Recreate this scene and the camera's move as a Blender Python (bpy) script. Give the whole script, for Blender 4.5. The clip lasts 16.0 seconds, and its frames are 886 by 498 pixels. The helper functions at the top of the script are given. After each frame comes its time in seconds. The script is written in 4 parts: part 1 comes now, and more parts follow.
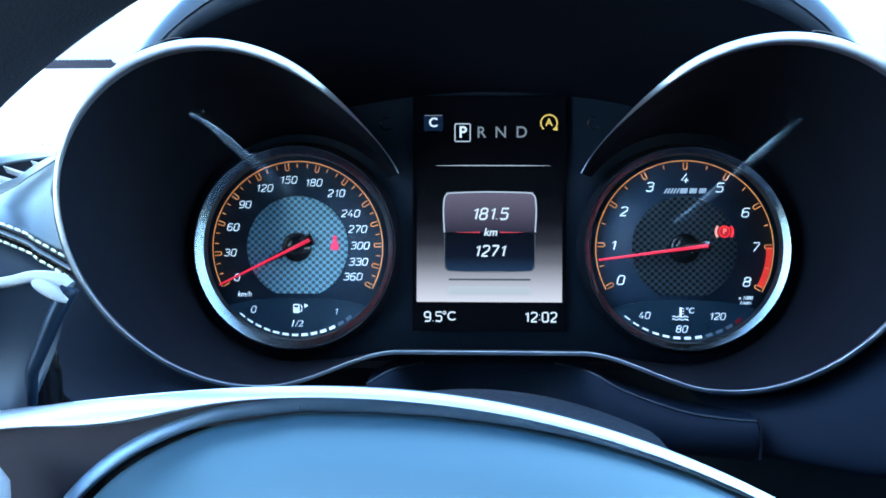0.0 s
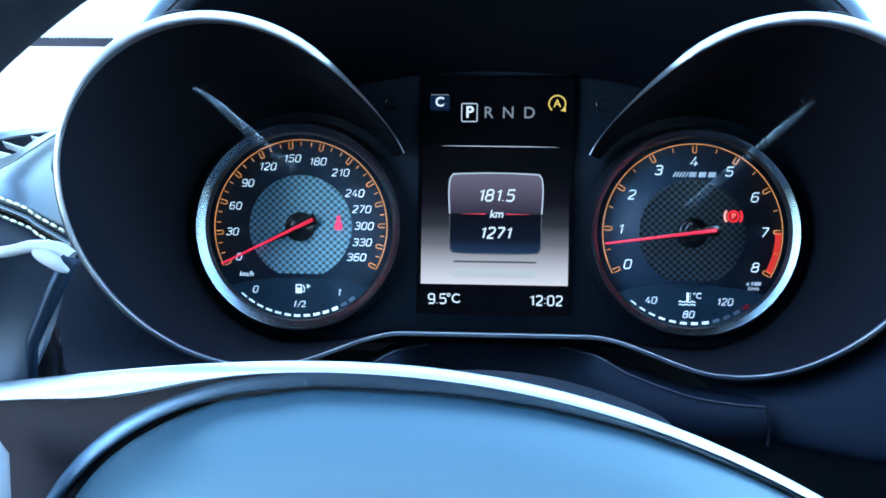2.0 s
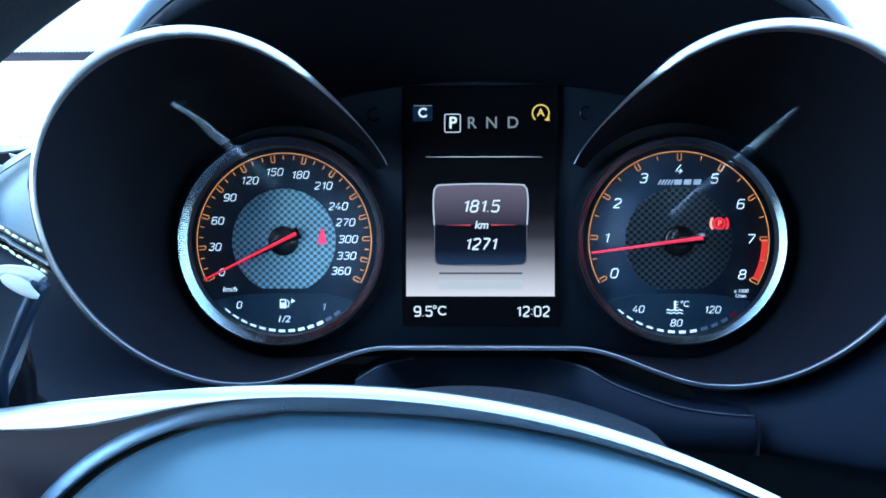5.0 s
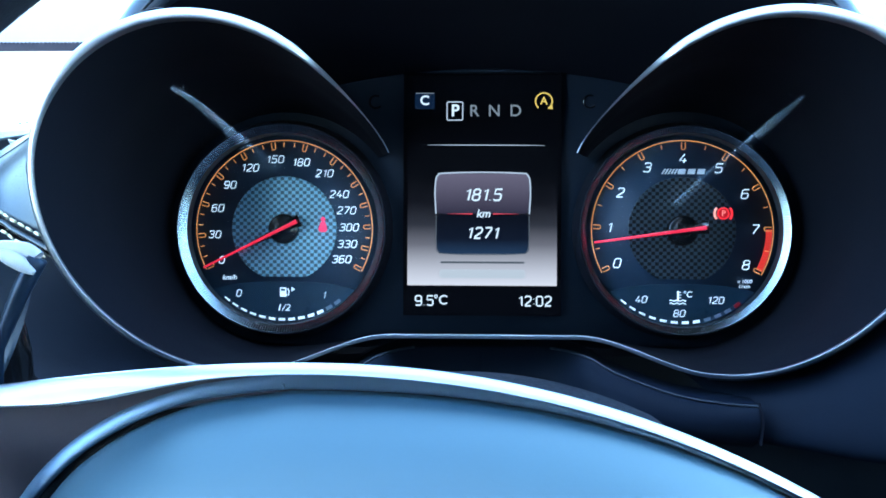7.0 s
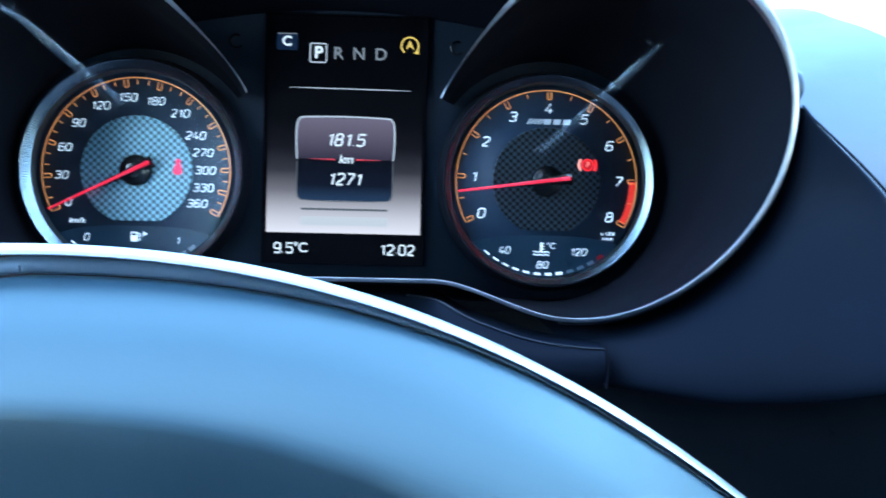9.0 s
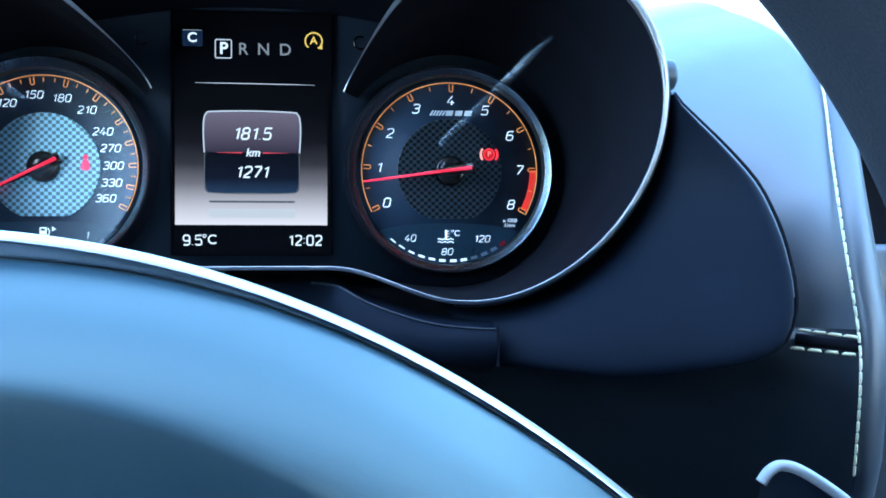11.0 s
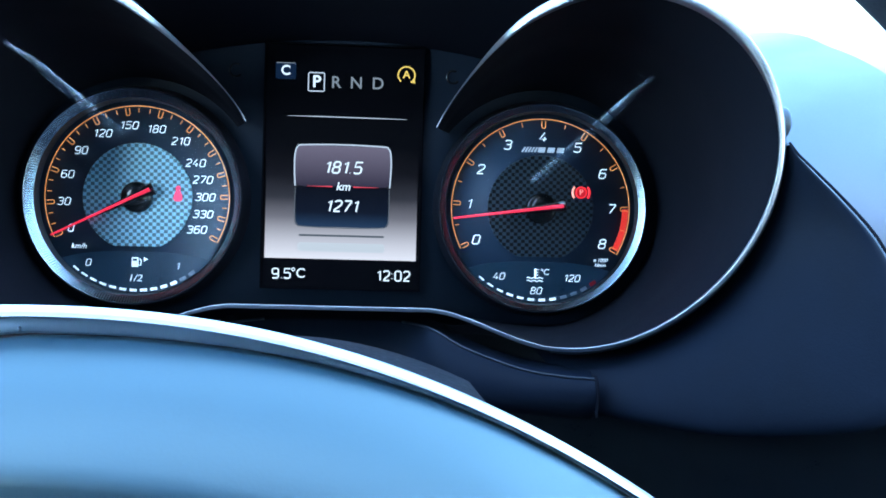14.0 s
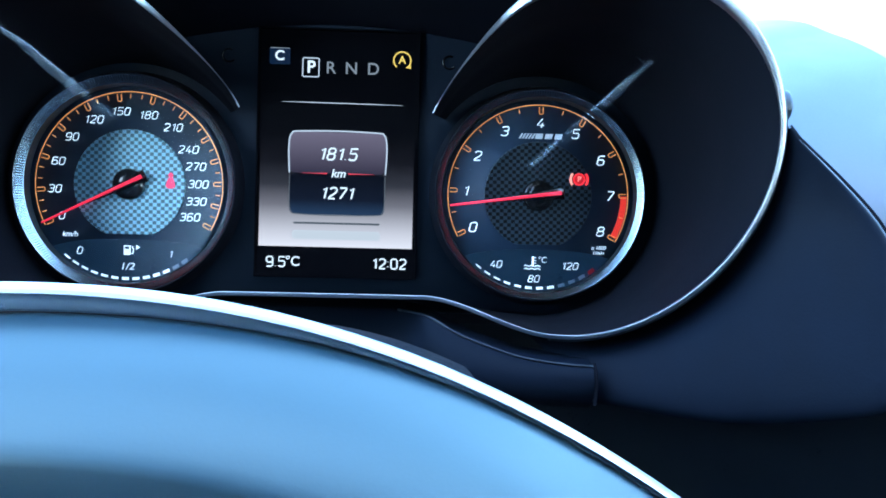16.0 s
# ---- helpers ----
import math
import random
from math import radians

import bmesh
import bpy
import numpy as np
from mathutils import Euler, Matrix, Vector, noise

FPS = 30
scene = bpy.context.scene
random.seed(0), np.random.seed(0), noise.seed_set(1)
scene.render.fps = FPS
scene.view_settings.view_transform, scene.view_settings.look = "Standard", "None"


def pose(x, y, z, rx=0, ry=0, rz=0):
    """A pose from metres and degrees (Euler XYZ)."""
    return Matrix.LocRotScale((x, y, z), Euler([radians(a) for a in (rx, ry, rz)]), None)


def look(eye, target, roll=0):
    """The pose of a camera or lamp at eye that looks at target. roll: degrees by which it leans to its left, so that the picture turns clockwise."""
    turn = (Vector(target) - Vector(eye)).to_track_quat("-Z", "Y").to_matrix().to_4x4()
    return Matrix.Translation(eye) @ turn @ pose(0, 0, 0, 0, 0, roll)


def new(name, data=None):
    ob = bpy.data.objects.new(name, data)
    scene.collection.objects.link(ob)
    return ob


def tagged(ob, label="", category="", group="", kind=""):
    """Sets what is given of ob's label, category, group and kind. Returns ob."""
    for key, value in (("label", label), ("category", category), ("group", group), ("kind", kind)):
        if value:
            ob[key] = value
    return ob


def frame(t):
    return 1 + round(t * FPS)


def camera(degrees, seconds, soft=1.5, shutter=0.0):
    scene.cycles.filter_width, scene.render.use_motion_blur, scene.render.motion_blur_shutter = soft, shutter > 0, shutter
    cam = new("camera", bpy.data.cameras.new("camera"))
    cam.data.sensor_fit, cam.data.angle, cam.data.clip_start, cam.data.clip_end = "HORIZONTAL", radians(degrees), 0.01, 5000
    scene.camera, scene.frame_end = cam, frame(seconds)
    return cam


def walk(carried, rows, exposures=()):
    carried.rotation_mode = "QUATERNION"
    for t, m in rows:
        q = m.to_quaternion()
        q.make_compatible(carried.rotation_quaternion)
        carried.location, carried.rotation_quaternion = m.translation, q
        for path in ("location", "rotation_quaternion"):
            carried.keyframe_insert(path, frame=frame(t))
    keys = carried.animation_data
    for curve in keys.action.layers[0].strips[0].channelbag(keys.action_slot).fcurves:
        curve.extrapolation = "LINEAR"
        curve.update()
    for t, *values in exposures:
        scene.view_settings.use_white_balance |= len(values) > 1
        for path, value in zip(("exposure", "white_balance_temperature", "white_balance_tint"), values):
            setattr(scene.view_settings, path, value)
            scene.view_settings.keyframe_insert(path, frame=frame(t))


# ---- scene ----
# Local frame of the instrument panel in millimetres: x right, y ahead, z up its face; BASE leans it back in the car.
K = 0.001
EXPOSURE = 3.94
GLOW = 2 ** -EXPOSURE
BASE = pose(0, 0, 0.86, -16, 0, 0)
cam = camera(56.00, 16.0, soft=1.7, shutter=0.5)
ROWS = [
    (0.0, -2.08, -352.25, -16.18, 2.832, 0.151, 0.128),
    (0.5, -3.61, -350.44, -17.83, 2.716, -0.020, 0.870),
    (1.0, -5.43, -348.28, -20.05, 2.720, -0.514, 0.929),
    (1.5, -4.77, -348.05, -19.61, 2.718, -0.627, 0.956),
    (2.0, -4.90, -347.99, -18.96, 2.730, -0.670, 0.861),
    (2.5, -4.01, -347.14, -20.43, 2.822, -0.738, 0.716),
    (3.0, -4.57, -344.89, -22.51, 3.093, -1.109, 0.619),
    (3.5, -4.66, -346.03, -20.78, 3.191, -1.133, 0.644),
    (4.0, -1.23, -344.52, -16.85, 2.737, -0.689, 0.066),
    (4.2, -2.27, -344.84, -16.67, 2.260, -0.454, 0.020),
    (6.5, -3.21, -343.42, -19.26, 1.968, -0.115, -0.117),
    (7.0, -3.42, -342.24, -20.67, 2.102, -0.331, 0.227),
    (7.5, -2.96, -342.28, -19.43, 2.288, -0.399, 0.283),
    (8.0, -1.04, -342.25, -21.69, 2.163, -0.114, 0.237),
    (8.5, 5.81, -338.93, -30.32, 0.386, 0.288, 1.219),
    (9.0, 25.23, -334.32, -39.48, -2.531, -0.590, 1.287),
    (9.5, 28.39, -339.24, -40.80, -5.023, -0.995, 1.372),
    (9.7, 37.16, -340.42, -42.47, -4.782, -0.988, 0.733),
    (11.8, 49.25, -347.25, -43.24, -5.027, -0.449, -0.038),
    (12.0, 46.12, -347.44, -40.67, -5.088, -0.740, -0.064),
    (12.2, 42.33, -346.59, -38.69, -4.629, -0.556, 0.104),
    (12.5, 34.08, -344.73, -34.20, -3.671, 0.028, 0.918),
    (13.0, 29.12, -342.43, -29.58, -2.496, -0.093, 1.344),
    (13.5, 28.99, -339.72, -29.58, -2.360, -0.291, 1.409),
    (14.0, 28.25, -339.82, -28.93, -2.255, -0.572, 1.479),
    (14.5, 28.75, -339.59, -30.88, -2.294, -0.485, 1.447),
    (15.0, 28.99, -337.77, -31.99, -2.635, -0.708, 1.477),
    (15.5, 31.73, -335.70, -31.47, -2.420, -1.003, 1.319),
    (16.0, 28.66, -335.72, -32.56, -2.477, -0.800, 1.412),
]
walk(cam, [(t, BASE @ pose(x * K, y * K, z * K, 90 + pitch, 0, yaw) @ pose(0, 0, 0, 0, 0, roll)) for t, x, y, z, yaw, pitch, roll in ROWS],
     exposures=[(0.0, EXPOSURE, 5060, -6), (8.0, EXPOSURE, 5060, -6), (9.0, EXPOSURE + 0.15, 5160, -5), (16.0, EXPOSURE + 0.15, 5160, -5)])

# ---- world and light ----
world = bpy.data.worlds.new("sky")
scene.world = world
world.use_nodes = True
wn = world.node_tree
sky = wn.nodes.new("ShaderNodeTexSky")
sky.sky_type, sky.sun_disc = "NISHITA", False
sky.dust_density = 3.0
sky.sun_elevation, sky.sun_rotation = radians(35), radians(180)
wn.links.new(sky.outputs[0], wn.nodes["Background"].inputs[0])
wn.nodes["Background"].inputs[1].default_value = 0.15
sun = new("sun", bpy.data.lights.new("sun", "SUN"))
sun.data.energy, sun.data.angle, sun.data.color = 2.5, radians(24), (1, 0.97, 0.93)
sun.matrix_world = look((0, -8.2, 6.6), (0, 0, 0.86))


# ---- materials ----
def mat(name, color, rough=0.5, metal=0.0, grain=0.0, scale=400, bump=0.0, emit=0.0, coat=0.0, spec=0.5):
    m = bpy.data.materials.new(name)
    m.use_nodes = True
    nt = m.node_tree
    b = nt.nodes["Principled BSDF"]
    b.inputs["Base Color"].default_value = (*color, 1)
    b.inputs["Roughness"].default_value = rough
    b.inputs["Metallic"].default_value = metal
    b.inputs["Specular IOR Level"].default_value = spec
    b.inputs["Coat Weight"].default_value = coat
    if emit:
        b.inputs["Emission Color"].default_value = (*color, 1)
        b.inputs["Emission Strength"].default_value = emit * GLOW
    if grain or bump:
        tc = nt.nodes.new("ShaderNodeTexCoord")
        n1 = nt.nodes.new("ShaderNodeTexNoise")
        n1.inputs["Scale"].default_value, n1.inputs["Detail"].default_value = scale, 4
        nt.links.new(tc.outputs["Object"], n1.inputs["Vector"])
        n2 = nt.nodes.new("ShaderNodeTexNoise")
        n2.inputs["Scale"].default_value, n2.inputs["Detail"].default_value = scale / 25, 3
        nt.links.new(tc.outputs["Object"], n2.inputs["Vector"])
        if grain:
            mix = nt.nodes.new("ShaderNodeMath")
            mix.operation = "ADD"
            nt.links.new(n1.outputs[0], mix.inputs[0])
            nt.links.new(n2.outputs[0], mix.inputs[1])
            ramp = nt.nodes.new("ShaderNodeMapRange")
            ramp.inputs["From Min"].default_value, ramp.inputs["From Max"].default_value = 0.6, 1.4
            ramp.inputs["To Min"].default_value, ramp.inputs["To Max"].default_value = rough - grain, rough + grain
            nt.links.new(mix.outputs[0], ramp.inputs["Value"])
            nt.links.new(ramp.outputs[0], b.inputs["Roughness"])
            tint = nt.nodes.new("ShaderNodeMix")
            tint.data_type = "RGBA"
            tint.inputs[6].default_value = (*[c * 0.8 for c in color], 1)
            tint.inputs[7].default_value = (*[min(1, c * 1.2) for c in color], 1)
            nt.links.new(n2.outputs[0], tint.inputs[0])
            nt.links.new(tint.outputs[2], b.inputs["Base Color"])
        if bump:
            bp = nt.nodes.new("ShaderNodeBump")
            bp.inputs["Strength"].default_value, bp.inputs["Distance"].default_value = bump, 0.0003
            nt.links.new(n1.outputs[0], bp.inputs["Height"])
            nt.links.new(bp.outputs[0], b.inputs["Normal"])
    return m


M_CHROME = mat("satin_chrome", (0.62, 0.65, 0.69), 0.38, 1.0, grain=0.02, scale=200)
M_KNURL = mat("knurled_steel", (0.4, 0.47, 0.5), 0.2, 1.0, grain=0.03, scale=900)
M_SILVER = mat("silver_trim", (1.0, 0.97, 0.94), 0.36, 1.0, grain=0.02, scale=200)
M_PADDLE = mat("dark_paddle_metal", (0.02, 0.034, 0.062), 0.4, 0.4, grain=0.05, scale=900)
M_SOFT = mat("navy_soft_plastic", (0.0075, 0.0112, 0.021), 0.55, grain=0.06, scale=1500, bump=0.15, spec=0.08)
# Black dash leather, lightened to imitate the sky glare on its top.
M_TOP = mat("brightened_top_leather", (0.2, 0.2, 0.2), 0.32, grain=0.06, scale=1600, bump=0.25, spec=1.0)
M_GREYTRIM = mat("grey_satin_trim", (0.08, 0.095, 0.11), 0.4, 0.6, grain=0.05, scale=900)
M_TUBE = mat("black_funnel_plastic", (0.0095, 0.0105, 0.0155), 0.55, grain=0.06, scale=1500, bump=0.1, spec=0.08)
M_PANEL = mat("charcoal_panel_plastic", (0.010, 0.0155, 0.026), 0.5, grain=0.05, scale=1500, bump=0.1, spec=0.14)
M_VISOR = mat("black_visor_plastic", (0.0085, 0.0092, 0.014), 0.7, grain=0.05, scale=1500, bump=0.15, spec=0.04)
M_LEATHER = mat("navy_black_leather", (0.02, 0.026, 0.036), 0.32, grain=0.06, scale=1600, bump=0.12, spec=0.4)
M_LOWER = mat("black_lower_plastic", (0.02, 0.02, 0.022), 0.6, grain=0.06, scale=1500, bump=0.3)
M_PAD = mat("smooth_pad_leather", (0.02, 0.056, 0.1), 0.48, grain=0.03, scale=1600, bump=0.05, spec=1.0)
M_PAD.node_tree.nodes["Principled BSDF"].inputs["IOR"].default_value = 1.8
M_PAD.node_tree.nodes["Principled BSDF"].inputs["Specular Tint"].default_value = (0.88, 1.0, 0.86, 1)
# Dash leather again, bluer and more reflective to imitate sky light on the right.
M_DASH = mat("brightened_dash_leather", (0.02, 0.036, 0.064), 0.5, grain=0.05, scale=1600, bump=0.12, spec=1.0)
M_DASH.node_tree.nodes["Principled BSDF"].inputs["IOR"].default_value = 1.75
M_CABIN = mat("unseen_shell_black", (0.008, 0.008, 0.01), 0.8, grain=0.05, scale=600, bump=0.2, spec=0.1)
M_LINER = mat("dark_headliner", (0.018, 0.019, 0.022), 0.9, grain=0.05, scale=600, bump=0.3)
M_DUSTY = mat("dusty_black_plastic", (0.017, 0.019, 0.026), 0.6, grain=0.2, scale=700, bump=0.4)
M_SPOKE = mat("dark_spoke_plastic", (0.085, 0.07, 0.082), 0.42, grain=0.05, scale=1200)
M_RIM = mat("suede_rim", (0.032, 0.036, 0.05), 0.9, grain=0.1, scale=1400, bump=0.8)
M_FACE = mat("dial_face_grey", (0.026, 0.043, 0.075), 0.45, grain=0.04, scale=1500, spec=0.2)
M_WINDOW = mat("smoked_gauge_window", (0.02, 0.042, 0.07), 0.3, 0.2, grain=0.04, scale=1500)
M_ORANGE = mat("orange_scale_print", (0.8, 0.3, 0.08), 0.5, emit=0.6)
M_WHITE = mat("backlit_white", (0.85, 0.92, 1.0), 0.5, emit=0.75)
M_DIM = mat("unlit_grey_print", (0.2, 0.24, 0.3), 0.5)
M_RED = mat("needle_red", (0.9, 0.02, 0.06), 0.4, emit=0.8)
M_LAMP = mat("red_warning_lamp", (0.9, 0.02, 0.03), 0.4, emit=0.9)
M_BELT = mat("pink_red_lamp", (0.85, 0.05, 0.14), 0.4, emit=0.75)
# Dark red print given a weak glow of its own.
M_BARRED = mat("dim_glow_red_print", (0.16, 0.004, 0.01), 0.5, emit=0.4)
M_LAMPDIM = mat("dark_red_lamp", (0.45, 0.004, 0.012), 0.4, emit=0.7)
M_LAMPLIGHT = mat("pale_red_lamp", (1.0, 0.35, 0.25), 0.4, emit=0.9)
M_REDZONE = mat("red_zone_print", (0.75, 0.03, 0.02), 0.5, emit=0.6)
M_BLACK = mat("gloss_black", (0.006, 0.006, 0.007), 0.2, coat=0.3)
M_STITCH = mat("pale_yellow_thread", (0.85, 0.82, 0.55), 0.7, grain=0.1, scale=3000)
M_GROUND = mat("asphalt", (0.04, 0.047, 0.06), 0.9, grain=0.05, scale=20, bump=0.3)
M_RING = mat("satin_ring_metal", (0.2, 0.27, 0.38), 0.45, 0.7, grain=0.04, scale=900)
# Near-white colour stands in for blown-out highlights on silver parts.
M_BUTTON = mat("highlight_white_paint", (0.72, 0.73, 0.76), 0.35, grain=0.03, scale=900)
M_BADGE = mat("badge_print", (0.45, 0.5, 0.58), 0.5, emit=0.5)


def lcd(name, color, strength=1.0):
    """A lit area of the display."""
    m = mat(name, color, 0.35, emit=strength, spec=0.06)
    m.node_tree.nodes["Principled BSDF"].inputs["Base Color"].default_value = (0.01, 0.01, 0.011, 1)
    return m


def carbon(name, dark, light, metal):
    """Woven foil: two alternating tow directions."""
    m = mat(name, light, 0.38, metal)
    nt = m.node_tree
    b = nt.nodes["Principled BSDF"]
    tc = nt.nodes.new("ShaderNodeTexCoord")
    sp = nt.nodes.new("ShaderNodeSeparateXYZ")
    nt.links.new(tc.outputs["Object"], sp.inputs[0])
    waves = []
    for axis in (0, 2):
        mul = nt.nodes.new("ShaderNodeMath")
        mul.operation, mul.inputs[1].default_value = "MULTIPLY", (2030 if axis == 0 else 2200)
        sn = nt.nodes.new("ShaderNodeMath")
        sn.operation = "SINE"
        nt.links.new(sp.outputs[axis], mul.inputs[0])
        nt.links.new(mul.outputs[0], sn.inputs[0])
        waves.append(sn)
    prod = nt.nodes.new("ShaderNodeMath")
    prod.operation = "MULTIPLY"
    nt.links.new(waves[0].outputs[0], prod.inputs[0])
    nt.links.new(waves[1].outputs[0], prod.inputs[1])
    mr = nt.nodes.new("ShaderNodeMapRange")
    mr.inputs["From Min"].default_value, mr.inputs["From Max"].default_value = -0.14, 0.08
    nt.links.new(prod.outputs[0], mr.inputs["Value"])
    mx = nt.nodes.new("ShaderNodeMix")
    mx.data_type = "RGBA"
    mx.inputs[6].default_value = (*dark, 1)
    mx.inputs[7].default_value = (*light, 1)
    nt.links.new(mr.outputs[0], mx.inputs[0])
    nt.links.new(mx.outputs[2], b.inputs["Base Color"])
    bp = nt.nodes.new("ShaderNodeBump")
    bp.inputs["Strength"].default_value, bp.inputs["Distance"].default_value = 0.12, 0.0002
    nt.links.new(mr.outputs[0], bp.inputs["Height"])
    nt.links.new(bp.outputs[0], b.inputs["Normal"])
    return m


def screen_fade(name, stops, z0, z1, strength=1.0):
    """A lit screen area whose colour runs from z0 to z1 (millimetres above the screen's foot)."""
    m = bpy.data.materials.new(name)
    m.use_nodes = True
    nt = m.node_tree
    b = nt.nodes["Principled BSDF"]
    tc = nt.nodes.new("ShaderNodeTexCoord")
    sp = nt.nodes.new("ShaderNodeSeparateXYZ")
    mr = nt.nodes.new("ShaderNodeMapRange")
    mr.inputs["From Min"].default_value, mr.inputs["From Max"].default_value = z0 * K, z1 * K
    cr = nt.nodes.new("ShaderNodeValToRGB")
    for i, (p, c) in enumerate(stops):
        e = cr.color_ramp.elements[i] if i < 2 else cr.color_ramp.elements.new(p)
        e.position, e.color = p, (c[0] * 1.15, c[1] * 0.97, c[2] * 0.93, 1)
    nt.links.new(tc.outputs["Object"], sp.inputs[0])
    nt.links.new(sp.outputs[2], mr.inputs["Value"])
    nt.links.new(mr.outputs[0], cr.inputs[0])
    nt.links.new(cr.outputs[0], b.inputs["Emission Color"])
    b.inputs["Base Color"].default_value = (0.004, 0.004, 0.005, 1)
    b.inputs["Specular IOR Level"].default_value = 0.06
    b.inputs["Emission Strength"].default_value = strength * GLOW
    b.inputs["Roughness"].default_value = 0.12
    return m


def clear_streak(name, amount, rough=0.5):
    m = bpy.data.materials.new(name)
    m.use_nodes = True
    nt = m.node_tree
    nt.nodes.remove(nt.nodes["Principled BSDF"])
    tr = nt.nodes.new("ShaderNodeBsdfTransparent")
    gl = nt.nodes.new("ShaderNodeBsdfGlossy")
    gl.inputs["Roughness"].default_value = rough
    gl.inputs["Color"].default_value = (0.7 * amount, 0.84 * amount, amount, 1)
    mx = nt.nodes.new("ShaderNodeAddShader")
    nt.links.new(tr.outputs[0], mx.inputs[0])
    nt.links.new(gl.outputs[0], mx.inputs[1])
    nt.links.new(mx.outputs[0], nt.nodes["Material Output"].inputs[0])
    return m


# Same carbon in two copies: the left one's colour holds its reflected light.
M_CARBON = {-1: carbon("lit_weave_foil", (0.14, 0.225, 0.275), (0.44, 0.73, 0.88), 0.7), 1: carbon("unlit_weave_foil", (0.006, 0.008, 0.011), (0.058, 0.08, 0.105), 0.6)}
# Two glosses for the added strips that imitate reflected streaks.
M_STREAK = clear_streak("clear_glint_strip", 0.27)
M_FAINT = clear_streak("clear_glint_tail", 0.13)
M_COVER = clear_streak("clear_dial_cover", 0.03, 0.2)

# ---- builders ----
ORIGIN = {}


def thing(name, origin, label, category, kind="", group=""):
    ob = new(name)
    ob.matrix_world = BASE @ Matrix.Translation([c * K for c in origin])
    ORIGIN[ob.name] = origin
    return tagged(ob, label, category, group, kind)


def part(name, bm, material, parent, label="", smooth=True):
    o = ORIGIN[parent.name]
    for v in bm.verts:
        v.co = (v.co - Vector(o)) * K
    me = bpy.data.meshes.new(name)
    bm.to_mesh(me)
    bm.free()
    me.materials.append(material)
    for p in me.polygons:
        p.use_smooth = smooth
    ob = new(name, me)
    ob.parent = parent
    ORIGIN[ob.name] = o
    if label:
        ob["label"] = label
    return ob


def grid(rows, close_u=False, close_v=False):
    """A skin over rows of points."""
    bm = bmesh.new()
    vs = [[bm.verts.new(p) for p in r] for r in rows]
    n, m = len(vs), len(vs[0])
    for i in range(n if close_u else n - 1):
        for j in range(m if close_v else m - 1):
            bm.faces.new((vs[i][j], vs[i][(j + 1) % m], vs[(i + 1) % n][(j + 1) % m], vs[(i + 1) % n][j]))
    bmesh.ops.recalc_face_normals(bm, faces=bm.faces)
    return bm


def tube(path, radius, n=10, closed=False, flat=1.0):
    """A round bar along a path; radius may be a function of the fraction of the way."""
    pts = [Vector(p) for p in path]
    rows = []
    for i, p in enumerate(pts):
        a = pts[(i - 1) % len(pts)] if closed or i else p
        b = pts[(i + 1) % len(pts)] if closed or i < len(pts) - 1 else p
        d = (b - a).normalized()
        side = d.cross(Vector((0, 1, 0)))
        side = side.normalized() if side.length > 1e-4 else Vector((1, 0, 0))
        up = side.cross(d)
        r = radius(i / (len(pts) - 1)) if callable(radius) else radius
        rows.append([p + side * r * math.cos(2 * math.pi * k / n) + up * r * flat * math.sin(2 * math.pi * k / n) for k in range(n)])
    bm = grid(rows, closed, True)
    if not closed:
        for row in (0, len(rows) - 1):
            bm.verts.ensure_lookup_table()
            bm.faces.new([bm.verts[row * n + k] for k in range(n)])
    return bm


def disc(cx, y, cz, r, n=96, inner=0.0, depth=1.0):
    """A flat disc or ring facing the driver, with thickness behind it."""
    def ring(rr, yy):
        return [(cx + rr * math.cos(2 * math.pi * k / n), yy, cz + rr * math.sin(2 * math.pi * k / n)) for k in range(n)]
    if inner:
        return grid([ring(inner, y), ring(r, y), ring(r, y + depth), ring(inner, y + depth)], True, True)
    bm = grid([ring(r, y + depth), ring(r, y)], False, True)
    bm.verts.ensure_lookup_table()
    bm.faces.new([bm.verts[n + k] for k in range(n)])
    bm.faces.new([bm.verts[k] for k in range(n)])
    return bm


def box(x0, x1, y0, y1, z0, z1, bevel=0.0):
    bm = bmesh.new()
    bmesh.ops.create_cube(bm, size=1)
    for v in bm.verts:
        v.co = Vector(((x0 + x1) / 2 + v.co.x * (x1 - x0), (y0 + y1) / 2 + v.co.y * (y1 - y0), (z0 + z1) / 2 + v.co.z * (z1 - z0)))
    if bevel:
        bmesh.ops.bevel(bm, geom=bm.edges[:], offset=bevel, segments=3, affect="EDGES")
    return bm


def arc(cx, cz, r, a0, a1, y, n=64):
    return [(cx + r * math.cos(radians(a0 + (a1 - a0) * k / n)), y, cz + r * math.sin(radians(a0 + (a1 - a0) * k / n))) for k in range(n + 1)]


def text(name, body, x, y, z, size, material, parent, shear=0.0, bold=0.0, label="", wide=1.0):
    cu = bpy.data.curves.new(name, "FONT")
    cu.body, cu.size, cu.align_x, cu.align_y, cu.shear, cu.offset, cu.extrude = body, size, "CENTER", "CENTER", shear, bold, 0.08
    tmp = bpy.data.objects.new(name, cu)
    scene.collection.objects.link(tmp)
    me = bpy.data.meshes.new_from_object(tmp.evaluated_get(bpy.context.evaluated_depsgraph_get()))
    bpy.data.objects.remove(tmp)
    bm = bmesh.new()
    bm.from_mesh(me)
    bpy.data.meshes.remove(me)
    for v in bm.verts:
        a, b, d = v.co
        v.co = Vector((x + a * wide, y - d, z + b))
    return part(name, bm, material, parent, label, smooth=False)


